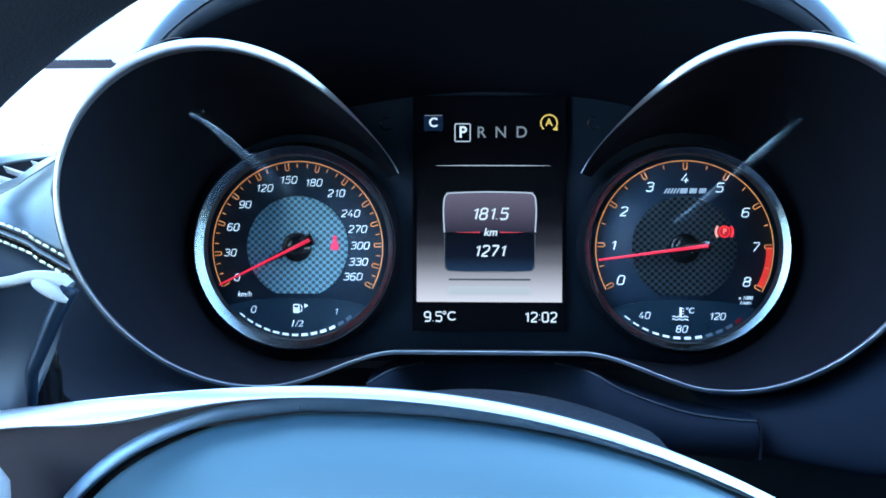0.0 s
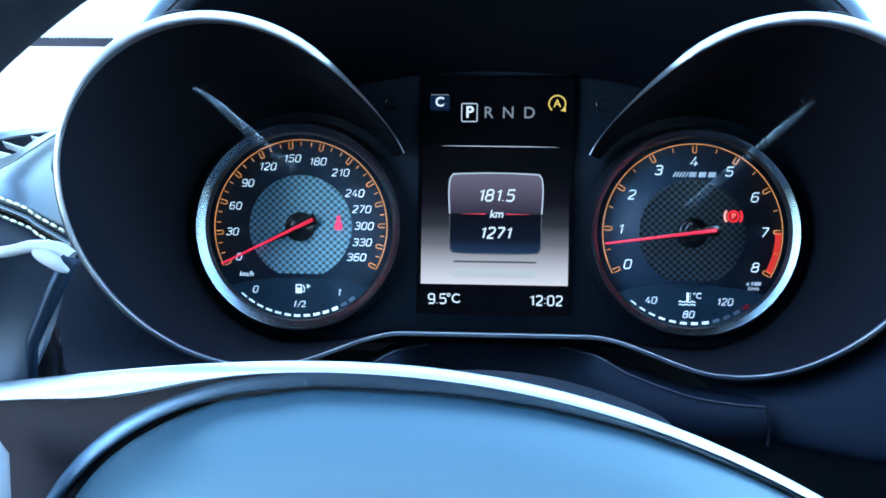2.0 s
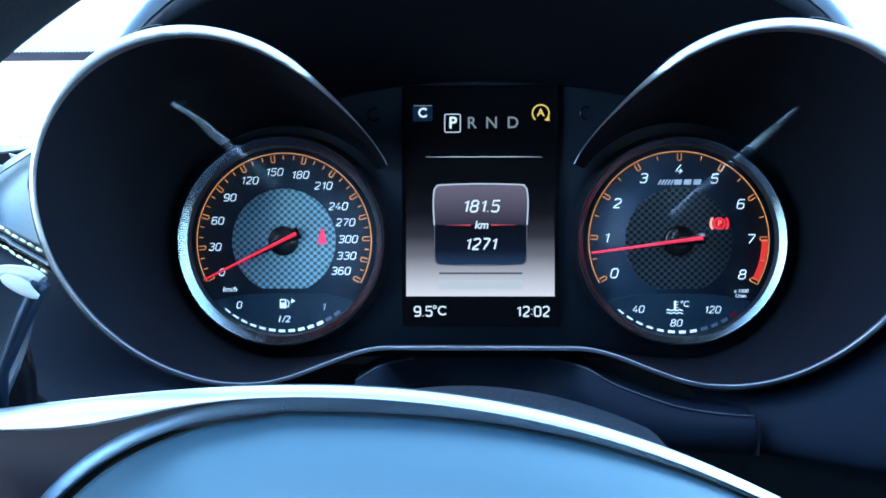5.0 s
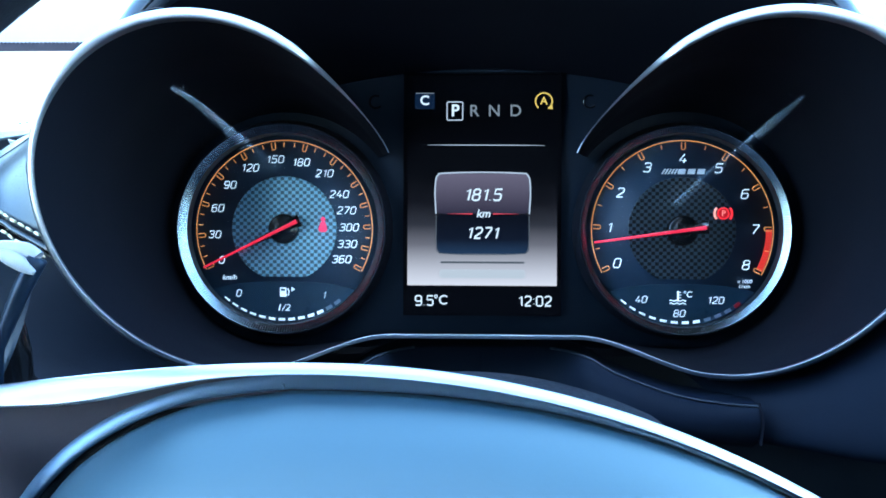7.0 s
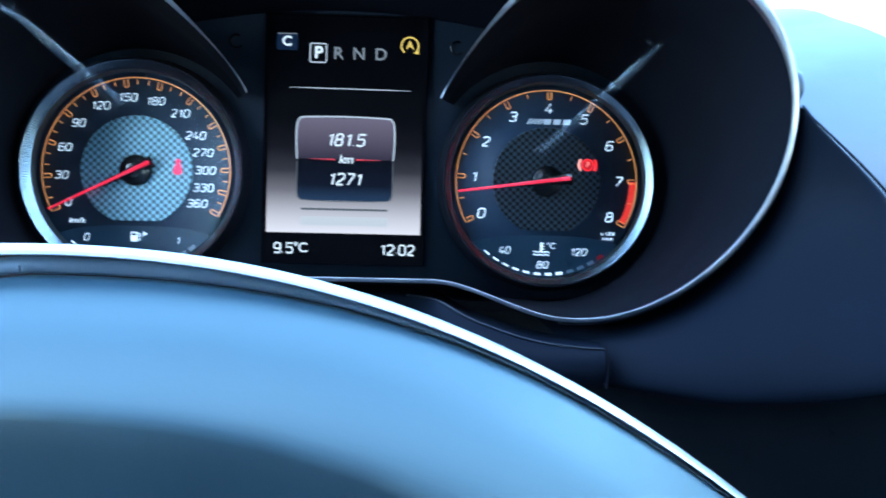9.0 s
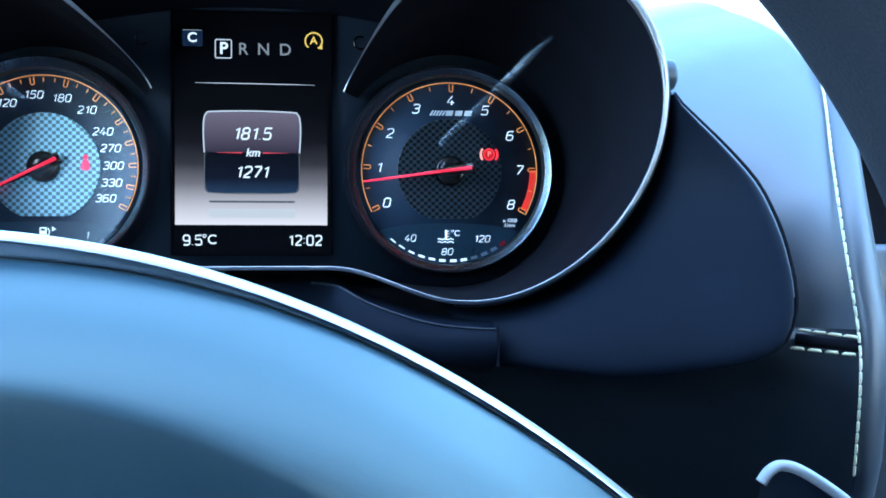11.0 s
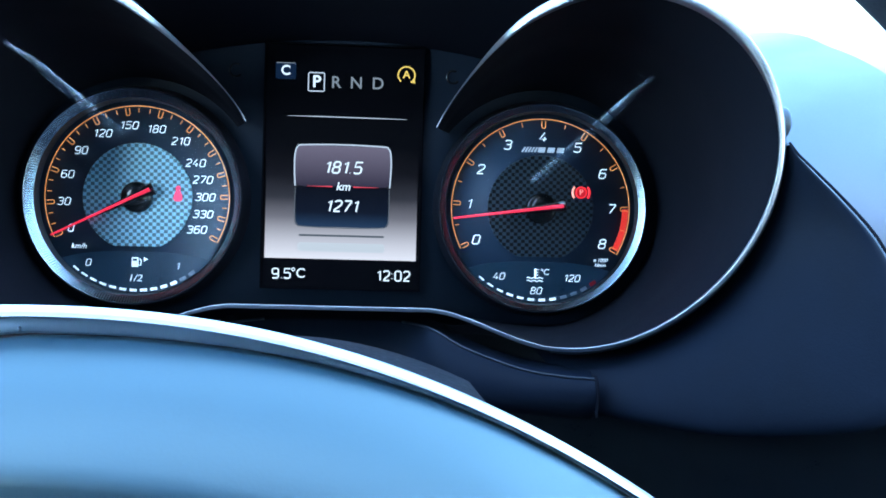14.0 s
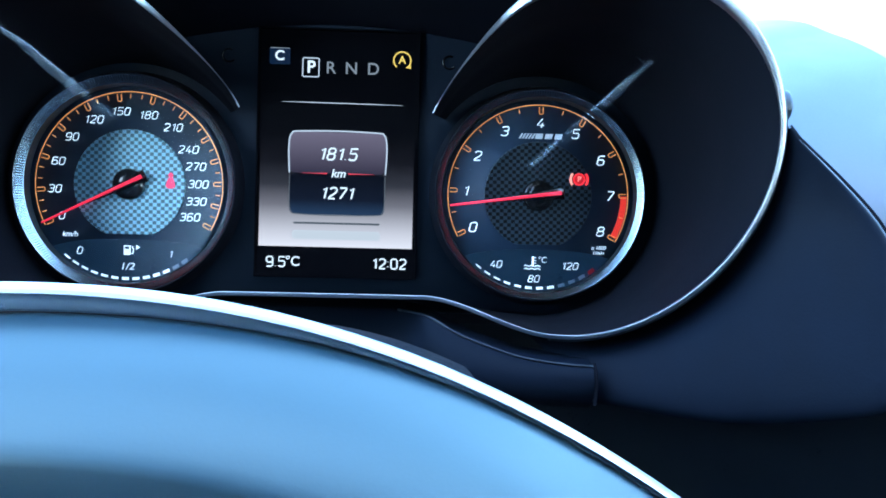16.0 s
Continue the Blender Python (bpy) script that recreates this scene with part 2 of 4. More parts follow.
def spline(ctrl, n=8):
    """A smooth line through a few control points."""
    p = [Vector(c) for c in ctrl]
    p = [p[0] * 2 - p[1]] + p + [p[-1] * 2 - p[-2]]
    out = []
    for i in range(1, len(p) - 2):
        for k in range(n):
            t = k / n
            out.append(0.5 * ((2 * p[i]) + (p[i + 1] - p[i - 1]) * t + (2 * p[i - 1] - 5 * p[i] + 4 * p[i + 1] - p[i + 2]) * t * t + (3 * p[i] - p[i - 1] - 3 * p[i + 1] + p[i + 2]) * t ** 3))
    out.append(p[-2])
    return out


def resample(pts, n):
    d = [0.0]
    for a, b in zip(pts, pts[1:]):
        d.append(d[-1] + (b - a).length)
    out, i = [], 0
    for k in range(n):
        s = d[-1] * k / (n - 1)
        while i < len(d) - 2 and d[i + 1] < s:
            i += 1
        out.append(pts[i].lerp(pts[i + 1], (s - d[i]) / max(1e-9, d[i + 1] - d[i])))
    return out


def stitches(parent, pts, pitch=4.0, length=2.9, r=0.38, lift=(0, -0.35, 0.25)):
    """Thread stitches along a line, each a short rounded bar."""
    total = sum((b - a).length for a, b in zip(pts, pts[1:]))
    n = max(2, int(total / pitch))
    line = resample(pts, n * 4 + 1)
    for k in range(n):
        a, b = line[4 * k], line[4 * k + 3]
        d = (b - a).normalized() * length
        off = Vector(lift)
        part("stitch", tube([a, a + d * 0.15 + off, a + d * 0.85 + off, a + d], lambda f: r * (0.6 if f in (0, 1) else 1), 6), M_STITCH, parent)

# ---- instrument housing ----
BX, BZ, BRX, BRZ = 88.6, -5.6, 54.1, 59.6
TIP, LOW = 158.0, -98.0


def ease(a):
    a = max(0.0, min(1.0, a))
    return a * a * (3 - 2 * a)


def hood_rim(a, grow=0.0, push=0.0):
    """The rim of the right-hand dial hood at the angle a in degrees."""
    t = radians(a)
    f = 1 + 0.005 * math.cos(3 * t) - 0.001 * math.sin(3 * t) + 0.054 * math.sin(2 * t)
    x, z = BX + (BRX * f + grow) * math.cos(t), BZ + (BRZ * f + grow) * math.sin(t)
    y = -64.2 - 0.354 * (x - BX) - 0.127 * (z - BZ)
    w = ease((TIP - a) / 40)
    return Vector((x - 3.0 * (1 - w), -10 + (y + 10) * w + push, z))


def outline(grow=0.0, push=0.0, n=100):
    """Half outline of the housing from its upper tip round the right dial to the middle of the bottom."""
    pts = [hood_rim(TIP + (LOW - TIP) * k / n, grow, push) for k in range(n + 1)]
    e = pts[-1]
    for k in range(1, 31):
        x = e.x * (1 - k / 30)
        w = ease((e.x - x) / (e.x - 34))
        pts.append(Vector((x, e.y + (-44 + push - e.y) * w, e.z + (-53.8 - grow - e.z) * w)))
    return pts


DIAL = {-1: (-81.7, -14.6), 1: (81.2, -14.8)}


def outline_back(n=100):
    """The foot of the funnel at the dial panel, matched to outline()."""
    pts = [Vector((81.2 + 48.5 * math.cos(radians(a)), 1.5, -14.7 + 48.5 * math.sin(radians(a)))) for a in (142 + (LOW - 142) * k / n for k in range(n + 1))]
    e = pts[-1]
    for k in range(1, 31):
        x = e.x * (1 - k / 30)
        w = ease((e.x - x) / (e.x - 34))
        pts.append(Vector((x, 1.5, e.z + (-58 - e.z) * w)))
    return pts


def flip(pts):
    return [Vector((-p[0], p[1], p[2])) for p in pts]


def both(pts):
    return flip(pts) + pts[::-1][1:]


cluster = thing("instrument_cluster", (0, 0, -60), "black instrument housing with two dial hoods outlined in chrome", "instrument cluster")
band = []
for g, d in ((1.9, 6.0), (1.95, 1.4), (1.75, 1.1), (1.2, 0.8), (0.4, 0.45), (-0.4, 0.16), (-1.0, 0.0), (-1.4, 0.05), (-1.65, 0.3), (-1.7, 0.8), (-1.6, 4.0)):
    line = outline(0, 0)
    grown = outline(g, d)
    n = len(line)
    band.append(both([a.lerp(b, (0.09 + 0.91 * ease((k - 4) / 17)) * (1 - 0.58 * ease((k - 34) / 25))) for k, (a, b) in enumerate(zip(line, grown))]))
part("chrome_outline", grid(band), M_CHROME, cluster, "slim polished chrome outline")
back = outline_back()
front = outline(-0.6, 0.3)
rows = []
for q, p in zip(back, front):
    row = []
    for s in range(15):
        f = s / 14
        m = q.lerp(p, f)
        o = (Vector((p.x, 0, p.z)) - Vector((q.x, 0, q.z)))
        row.append(m + o * (0.08 * math.sin(math.pi * f) + (0.025 if 0.3 < f < 0.55 else 0)))
    rows.append(row)
for side in (-1, 1):
    part("dial_funnel", grid([flip(r) for r in rows] if side < 0 else rows), M_TUBE, cluster, "matt black funnel round the dial")
# panel behind the dials, with the arched top
cols = [(-150 + 5 * k) for k in range(61)]
part("centre_panel", grid([[(x, 1.5 + d, z0) for x in cols] for z0, d in ((-64, 6), (-62, 0))] + [[(x, 1.5, 51.5 - 0.0018 * x * x + o) for x in cols] for o in (-0.8, 0)] + [[(x, 6, 51.5 - 0.0018 * x * x + 1.0) for x in cols]]), M_PANEL, cluster, "charcoal panel round the display")
# icons moulded in the panel corners
for s in (-1, 1):
    part("panel_mark", tube([(s * 44 + 2.6 * math.cos(radians(a)), 1.2, 38 + 2.6 * math.sin(radians(a))) for a in range(60, 330, 20)], 0.4, 6), M_BLACK, cluster, "faint dark symbol")

# visor over the dials
us = [k / 20 - 1 for k in range(41)]


def visor_in(u, f):
    a = Vector((111 * u, -60, 58.5 + 21 * (1 - abs(u) ** 3.6)))
    b = Vector((100 * u, 4, 52 - 22 * u * u))
    return a.lerp(b, f)


def visor_out(u, f):
    a = Vector((132 * u, -54, 51 + 46 * (1 - abs(u) ** 4.6)))
    b = Vector((168 * u, 140, 72 + 66 * (1 - abs(u) ** 3.5)))
    return a.lerp(b, f)


visor = thing("visor", (0, -50, 50), "leather-covered visor arching over the instruments", "dashboard visor")
part("underside", grid([[visor_in(u, f / 6) for u in us] for f in range(7)]), M_VISOR, visor, "dull black underside")
lip = []
for k in range(9):
    a = math.pi * k / 8
    lip.append([visor_in(u, 0).lerp(visor_out(u, 0), (1 - math.cos(a)) / 2) + Vector((0, -5 * math.sin(a), 0)) for u in us])
part("front_lip", grid(lip), M_LEATHER, visor, "rounded leather front edge")
part("cover", grid([[visor_out(u, f / 8) for u in us] for f in range(9)]), M_LEATHER, visor)
# Bead added along the lip to imitate its edge highlight.
part("lip_glint_bead", tube([visor_in(u, 0).lerp(visor_out(u, 0), 0.4) + Vector((0, -5.0, 0)) for u in us], 0.5, 8), M_LEATHER, visor, "thin raised bead added for the lip's edge highlight")
for s in (-1, 1):
    u = s * 0.985
    part("seam", tube([visor_in(u, 0).lerp(visor_out(u, 0), (1 - math.cos(math.pi * k / 8)) / 2) + Vector((0, -5.2 * math.sin(math.pi * k / 8), 0.0)) for k in range(9)], 0.5, 6), M_BLACK, visor)
# outer skins of the two hoods, from the chrome back to the dash
for s in (-1, 1):
    rows = []
    for k in range(81):
        a = 150 - 250 * k / 80
        col = [hood_rim(min(a, 118), g, p) if a > 118 else hood_rim(a, g, p) for g, p in ((0.8, 0.6), (1.8, 2.0), (2.2, 6), (0.5, 18), (-1, 40), (-3, 90))]
        rows.append(flip(col) if s < 0 else col)
    part("hood_skin", grid(rows), M_LEATHER, visor, "leather skin behind the chrome edge")

# ---- dials ----


def needle(d, cx, cz, angle, length, tail):
    c, s = math.cos(radians(angle)), math.sin(radians(angle))
    hub = part("needle_hub", grid([[(cx + r * math.cos(2 * math.pi * k / 48), y, cz + r * math.sin(2 * math.pi * k / 48)) for k in range(48)] for r, y in ((6.3, -0.4), (6.2, -2.2), (5.8, -2.9), (5.0, -3.2), (3.6, -3.25), (3.5, -3.5), (3.2, -3.6), (0.05, -3.6))], False, True), M_BLACK, d, "black needle hub")
    part("carrier", tube([(cx + c * 17, -3.6, cz + s * 17), (cx + c * 6, -3.8, cz + s * 6), (cx - c * tail * 0.5, -3.8, cz - s * tail * 0.5), (cx - c * (tail + 1.2), -3.6, cz - s * (tail + 1.2))], lambda f: 0.7 + 2.0 * f, 10, flat=0.35), M_BLACK, hub)
    part("needle", tube([(cx + c * length, -4.0, cz + s * length), (cx + c * 2, -5.2, cz + s * 2), (cx - c * tail, -5.2, cz - s * tail)], lambda f: 0.42 + 0.38 * f, 8, flat=0.6), M_RED, d, "red pointer")


def tick_u(d, cx, cz, a, r0, r1, w):
    """An open box-shaped main mark."""
    ca, sa = math.cos(radians(a)), math.sin(radians(a))
    def at(r, o):
        return (cx + r * ca - o * sa, -0.25, cz + r * sa + o * ca)
    part("main_mark", tube([at(r1, w), at(r0 + 0.4, w), at(r0, w * 0.6), at(r0, -w * 0.6), at(r0 + 0.4, -w), at(r1, -w)], 0.2, 6), M_ORANGE, d)


def tick_i(d, cx, cz, a, r0, r1):
    ca, sa = math.cos(radians(a)), math.sin(radians(a))
    part("minor_mark", tube([(cx + r0 * ca, -0.25, cz + r0 * sa), (cx + r1 * ca, -0.25, cz + r1 * sa)], 0.18, 6), M_ORANGE, d)


def segment(cx, cz, r, top, y, inset=0.0):
    """The lower window of a dial: a circle cut off at a height, with soft corners."""
    bm = bmesh.new()
    a0 = math.asin(top / r)
    pts = [(cx + r * math.cos(math.pi - a0 + (2 * a0 + math.pi) * k / 60), cz + r * math.sin(math.pi - a0 + (2 * a0 + math.pi) * k / 60)) for k in range(61)]
    x1 = pts[-1][0]
    x0 = pts[0][0]
    topline = [(x1 + (x0 - x1) * k / 20, cz + top + 3.2 * (1 - abs(2 * k / 20 - 1) ** 3)) for k in range(1, 20)]
    vs = [bm.verts.new((x, y, z)) for x, z in pts + topline]
    lo = [bm.verts.new((x, y + 0.4, z)) for x, z in pts + topline]
    bm.faces.new(vs)
    n = len(vs)
    for k in range(n):
        bm.faces.new((vs[k], lo[k], lo[(k + 1) % n], vs[(k + 1) % n]))
    bmesh.ops.recalc_face_normals(bm, faces=bm.faces)
    return bm


def dial(name, side, label):
    cx, cz = DIAL[side]
    d = thing(name, (cx, 3, cz), label, "gauge", group="dials")
    part("dial_face", disc(cx, 0, cz, 40.5, depth=1.4), M_FACE, d, "dark blue-grey face")
    part("inner_wall", grid([[(cx + r * math.cos(2 * math.pi * k / 96), y, cz + r * math.sin(2 * math.pi * k / 96)) for k in range(96)] for r, y in ((38.8, -0.1), (38.95, -1.2), (39.25, -4.5))], False, True), M_GREYTRIM, d, "dark grey wall inside the ring")
    n = 1040
    slim = 0.76 if side > 0 else 1.0
    rows = []
    for r, y, h in ((39.2, -4.3, 0.0), (39.5, -4.6, 0.042), (40.3, -5.35, 0.042), (41.3, -6.3, 0.042), (42.0, -6.95, 0.042), (42.3, -7.2, 0.0)):
        r, y = 39.2 + (r - 39.2) * slim, -4.3 + (y + 4.3) * slim
        rows.append([(cx + (r + q) * math.cos(2 * math.pi * k / n), y + q, cz + (r + q) * math.sin(2 * math.pi * k / n)) for k in range(n) for q in [h * (0, 1, 0, -1)[k % 4]]])
    part("knurled_ring", grid(rows, False, True), M_KNURL, d, "finely knurled metal ring")
    lip = [[(cx + (r - 3.1 * (1 - slim)) * math.cos(2 * math.pi * k / 120), y + 2.9 * (1 - slim), cz + (r - 3.1 * (1 - slim)) * math.sin(2 * math.pi * k / 120)) for k in range(120)] for r, y in ((42.25, -7.2), (42.5, -7.4), (42.8, -7.3), (43.3, -6.0), (45.0, 1.0))]
    part("outer_ring", grid(lip, False, True), M_TUBE, d, "black ring")
    bm = bmesh.new()
    pts = [(21.6 * math.cos(2 * math.pi * k / 96), max(-19.6, 21.6 * math.sin(2 * math.pi * k / 96))) for k in range(96)]
    up = [bm.verts.new((cx + x, -0.5, cz + z)) for x, z in pts]
    dn = [bm.verts.new((cx + x * 1.01, -0.05, cz + z * 1.01)) for x, z in pts]
    bm.faces.new(up)
    for k in range(96):
        bm.faces.new((up[k], dn[k], dn[(k + 1) % 96], up[(k + 1) % 96]))
    bmesh.ops.recalc_face_normals(bm, faces=bm.faces)
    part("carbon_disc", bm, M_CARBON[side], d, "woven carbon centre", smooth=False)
    cover = part("clear_cover", grid([[(cx + r * math.cos(2 * math.pi * k / 64), -10.5 + 5 * (1 - (r / 44) ** 2) , cz + r * math.sin(2 * math.pi * k / 64)) for k in range(64)] for r in (0.2, 8, 16, 24, 31, 36, 39)], False, True), M_COVER, d, "thin clear cover over the dial")
    cover.visible_shadow = False
    part("gauge_window", segment(cx, cz, 38.6, -25.0, -0.35), M_WINDOW, d, "smoked lower gauge window", smooth=False)
    return d, cx, cz


def bars(d, cx, cz, n, lit, red):
    """The arc of bar marks in the lower window."""
    for k in range(n):
        a = radians(231 + (306.5 - 231) * k / (n - 1))
        r, ln, w = 37.4, 1.35, 0.32 + 0.42 * k / (n - 1)
        t = Vector((-math.sin(a), 0, math.cos(a)))
        o = Vector((math.cos(a), 0, math.sin(a)))
        c = Vector((cx, -0.8, cz)) + o * r
        bm = bmesh.new()
        v = [bm.verts.new(c + t * i * ln + o * j * w + Vector((0, y, 0))) for y in (0, 0.3) for i, j in ((-1, -1), (1, -1), (1, 1), (-1, 1))]
        bm.faces.new(v[:4])
        for i in range(4):
            bm.faces.new((v[i], v[4 + i], v[4 + (i + 1) % 4], v[(i + 1) % 4]))
        bmesh.ops.recalc_face_normals(bm, faces=bm.faces)
        m = M_WHITE if k < lit else (M_BARRED if k >= n - red else M_DIM)
        part("bar_mark", bm, m, d, smooth=False)


RS = 36.6
GW, GC = 0.62, 0.13


def glyph_box(z0, z1, i=0.0):
    return [(GC + i, z0), (GW - GC - i, z0), (GW - i, z0 + GC), (GW - i, z1 - GC), (GW - GC - i, z1), (GC + i, z1), (i, z1 - GC), (i, z0 + GC)]


GLYPH = {
    "0": [(True, glyph_box(0, 1))],
    "1": [(False, [(0.1, 0.78), (0.36, 1), (0.36, 0)])],
    "2": [(False, [(0, 0.86), (GC, 1), (GW - GC, 1), (GW, 1 - GC), (GW, 0.64), (GW - 0.08, 0.52), (0.08, 0.14), (0, 0), (GW, 0)])],
    "3": [(False, [(0, 0.9), (GC, 1), (GW - GC, 1), (GW, 1 - GC), (GW, 0.63), (GW - GC, 0.53), (0.2, 0.53)]), (False, [(GW - GC, 0.53), (GW, 0.43), (GW, GC), (GW - GC, 0), (GC, 0), (0, 0.1)])],
    "4": [(False, [(0.36, 1), (0, 0.27), (GW + 0.06, 0.27)]), (False, [(0.46, 0.52), (0.46, 0)])],
    "5": [(False, [(GW, 1), (0.04, 1), (0.02, 0.57), (GW - GC, 0.59), (GW, 0.46), (GW, GC), (GW - GC, 0), (GC, 0), (0, 0.1)])],
    "6": [(True, glyph_box(0, 0.58)), (False, [(0, 0.4), (0, 1 - GC), (GC, 1), (GW - 0.02, 1)])],
    "7": [(False, [(0, 1), (GW, 1), (GW, 0.9), (0.22, 0)])],
    "8": [(True, glyph_box(0, 0.53)), (True, glyph_box(0.53, 1, 0.03))],
    "9": [(True, glyph_box(0.42, 1)), (False, [(GW, 0.6), (GW, GC), (GW - GC, 0), (0.02, 0)])],
    ".": [(False, [(0.03, 0), (0.03, 0.05)])],
    ":": [(False, [(0.03, 0.18), (0.03, 0.24)]), (False, [(0.03, 0.68), (0.03, 0.74)])],
}
ADVANCE = {"1": 0.7, ".": 0.34, ":": 0.34}


def figures(name, body, x, y, z, high, material, parent, shear=0.2, weight=0.067, wide=1.0):
    """Square-shouldered figures drawn with an even stroke."""
    widths = [ADVANCE.get(c, GW + 0.27) for c in body]
    left = -(sum(widths) - 0.27) / 2
    vs, fs = [], []
    for c, w in zip(body, widths):
        for closed, path in GLYPH[c]:
            pts = [(x + (left + a + (b - 0.5) * shear) * high * wide, y, z + (b - 0.5) * high) for a, b in path]
            bm = tube(pts, weight * high, 6, closed, flat=0.4)
            bm.verts.index_update()
            fs += [[v.index + len(vs) for v in f.verts] for f in bm.faces]
            vs += [v.co.copy() for v in bm.verts]
            bm.free()
        left += w
    me = bpy.data.meshes.new("strokes")
    me.from_pydata(vs, [], fs)
    bm = bmesh.new()
    bm.from_mesh(me)
    bpy.data.meshes.remove(me)
    return part(name, bm, material, parent, smooth=False)


speedo, sx, sz = dial("speedometer", -1, "round speedometer with orange scale and carbon centre coloured as lit")
part("scale_line", tube(arc(sx, sz, RS, -28.5, 207.5, -0.25, 90), 0.22, 6), M_ORANGE, speedo, "thin orange line")
speeds = [(0, 206.5), (30, 184.7), (60, 162.9), (90, 141.1), (120, 119.4), (150, 97.6), (180, 75.8), (210, 54.0), (240, 32.2), (270, 16.6), (300, 1.5), (330, -13.2), (360, -27.5)]
for i, (v, a) in enumerate(speeds):
    tick_u(speedo, sx, sz, a, RS - 3.6, RS - 0.7, 0.75)
    if i:
        p = speeds[i - 1][1]
        for f in ((1 / 3, 2 / 3) if v <= 240 else (0.5,)):
            tick_i(speedo, sx, sz, p + (a - p) * f, RS - 2.6, RS - 0.9)
    r = 29.0 - (2.0 if a < 40 else 0) - (0.6 if v in (180, 210) else 0)
    figures("numeral", str(v), sx + r * math.cos(radians(a)), -0.35, sz + r * math.sin(radians(a)), 2.85, M_WHITE, speedo, wide=1.1)
text("unit", "km/h", sx - 22.8, -0.3, sz - 20.2, 3.0, M_WHITE, speedo, 0.22)
figures("gauge_numeral", "0", sx - 18.6, -0.85, sz - 26.6, 2.6, M_WHITE, speedo, wide=1.1)
figures("gauge_numeral", "1", sx + 16.8, -0.85, sz - 27.3, 2.6, M_WHITE, speedo, wide=1.1)
text("gauge_numeral", "1/2", sx - 0.2, -0.8, sz - 32.6, 3.9, M_WHITE, speedo, 0.2, 0.0, wide=1.16)
bars(speedo, sx, sz, 13, 11, 0)
pump = part("fuel_symbol", box(sx - 1.6, sx + 1.1, -1.0, -0.6, sz - 28.0, sz - 24.2, 0.15), M_WHITE, speedo, "white fuel pump symbol", smooth=False)
part("pump_window", box(sx - 1.1, sx + 0.6, -1.12, -0.95, sz - 25.6, sz - 24.7), M_WINDOW, pump, smooth=False)
part("pump_hose", tube([(sx + 1.2, -0.9, sz - 27.2), (sx + 2.0, -0.9, sz - 27.4), (sx + 2.2, -0.9, sz - 25.6), (sx + 1.6, -0.9, sz - 24.6)], 0.22, 6), M_WHITE, pump)
bm = bmesh.new()
v = [bm.verts.new(p) for p in ((sx + 3.2, -0.9, sz - 23.9), (sx + 3.2, -0.9, sz - 25.9), (sx + 4.9, -0.9, sz - 24.9))]
bm.faces.new(v)
part("side_arrow", bm, M_WHITE, pump, smooth=False)
# belt lamp
belt = part("belt_lamp", disc(sx + 16.2, -0.9, sz + 4.0, 1.0, 24, depth=0.3), M_BELT, speedo, "lit red seat belt lamp", smooth=False)
bm = bmesh.new()
pl = [(-1.0, 2.6), (1.0, 2.6), (1.7, 1.0), (2.2, -1.4), (1.2, -2.2), (-1.4, -2.2), (-2.3, -1.2), (-1.7, 1.0)]
bm.faces.new([bm.verts.new((sx + 16.2 + 0.85 * x, -0.9, sz + 0.7 + 0.9 * z)) for x, z in pl])
part("lamp_body", bm, M_BELT, belt, smooth=False)
needle(speedo, sx, sz, 206.3, 36.2, 6.8)

tacho, tx, tz = dial("tachometer", 1, "round rev counter with orange scale and dark carbon centre")
part("scale_line", tube(arc(tx, tz, RS, -29.5, 208, -0.25, 90), 0.22, 6), M_ORANGE, tacho, "thin orange line")
for n in range(9):
    a = 207 - 29.4 * n
    tick_u(tacho, tx, tz, a, RS - 3.6, RS - 0.7, 0.75)
    if n < 8:
        tick_i(tacho, tx, tz, a - 14.7, RS - 2.6, RS - 0.9)
    r = 29.3
    figures("numeral", str(n), tx + r * math.cos(radians(a)), -0.35, tz + r * math.sin(radians(a)), 3.6, M_WHITE, tacho, wide=1.15)
zone = [[(tx + r * math.cos(radians(a)), y, tz + r * math.sin(radians(a))) for a in [1.0 - 28.6 * k / 30 for k in range(31)]] for r, y in ((33.7, -0.1), (33.8, -0.3), (RS - 0.5, -0.3), (RS - 0.4, -0.1))]
part("red_zone", grid(zone), M_REDZONE, tacho, "red band at the top of the scale", smooth=False)
# maker's badge as plain slanted shapes
for k in range(5):
    x = tx - 8.6 + 1.25 * k
    bm = bmesh.new()
    bm.faces.new([bm.verts.new((x + a, -0.45, tz + 24.0 + b)) for a, b in ((0, -1.05), (0.75, -1.05), (1.95, 1.05), (1.2, 1.05))])
    part("badge_stripe", bm, M_BADGE, tacho, smooth=False)
for x0 in (-2.0, 1.9, 5.8):
    bm = bmesh.new()
    bm.faces.new([bm.verts.new((tx + x0 + a, -0.45, tz + 24.0 + b)) for a, b in ((0, -1.05), (3.0, -1.05), (3.45, 1.05), (0.45, 1.05))])
    part("badge_block", bm, M_BADGE, tacho, smooth=False)
text("unit", "x 1000", tx + 25.2, -0.3, tz - 20.6, 2.1, M_WHITE, tacho, 0.22)
text("unit", "1/min", tx + 25.0, -0.3, tz - 22.6, 2.1, M_WHITE, tacho, 0.22)
figures("gauge_numeral", "40", tx - 16.4, -0.85, tz - 28.0, 2.6, M_WHITE, tacho, wide=1.1)
figures("gauge_numeral", "120", tx + 13.6, -0.85, tz - 28.2, 2.6, M_WHITE, tacho, wide=1.1)
figures("gauge_numeral", "80", tx - 1.0, -0.85, tz - 33.6, 2.6, M_WHITE, tacho, wide=1.1)
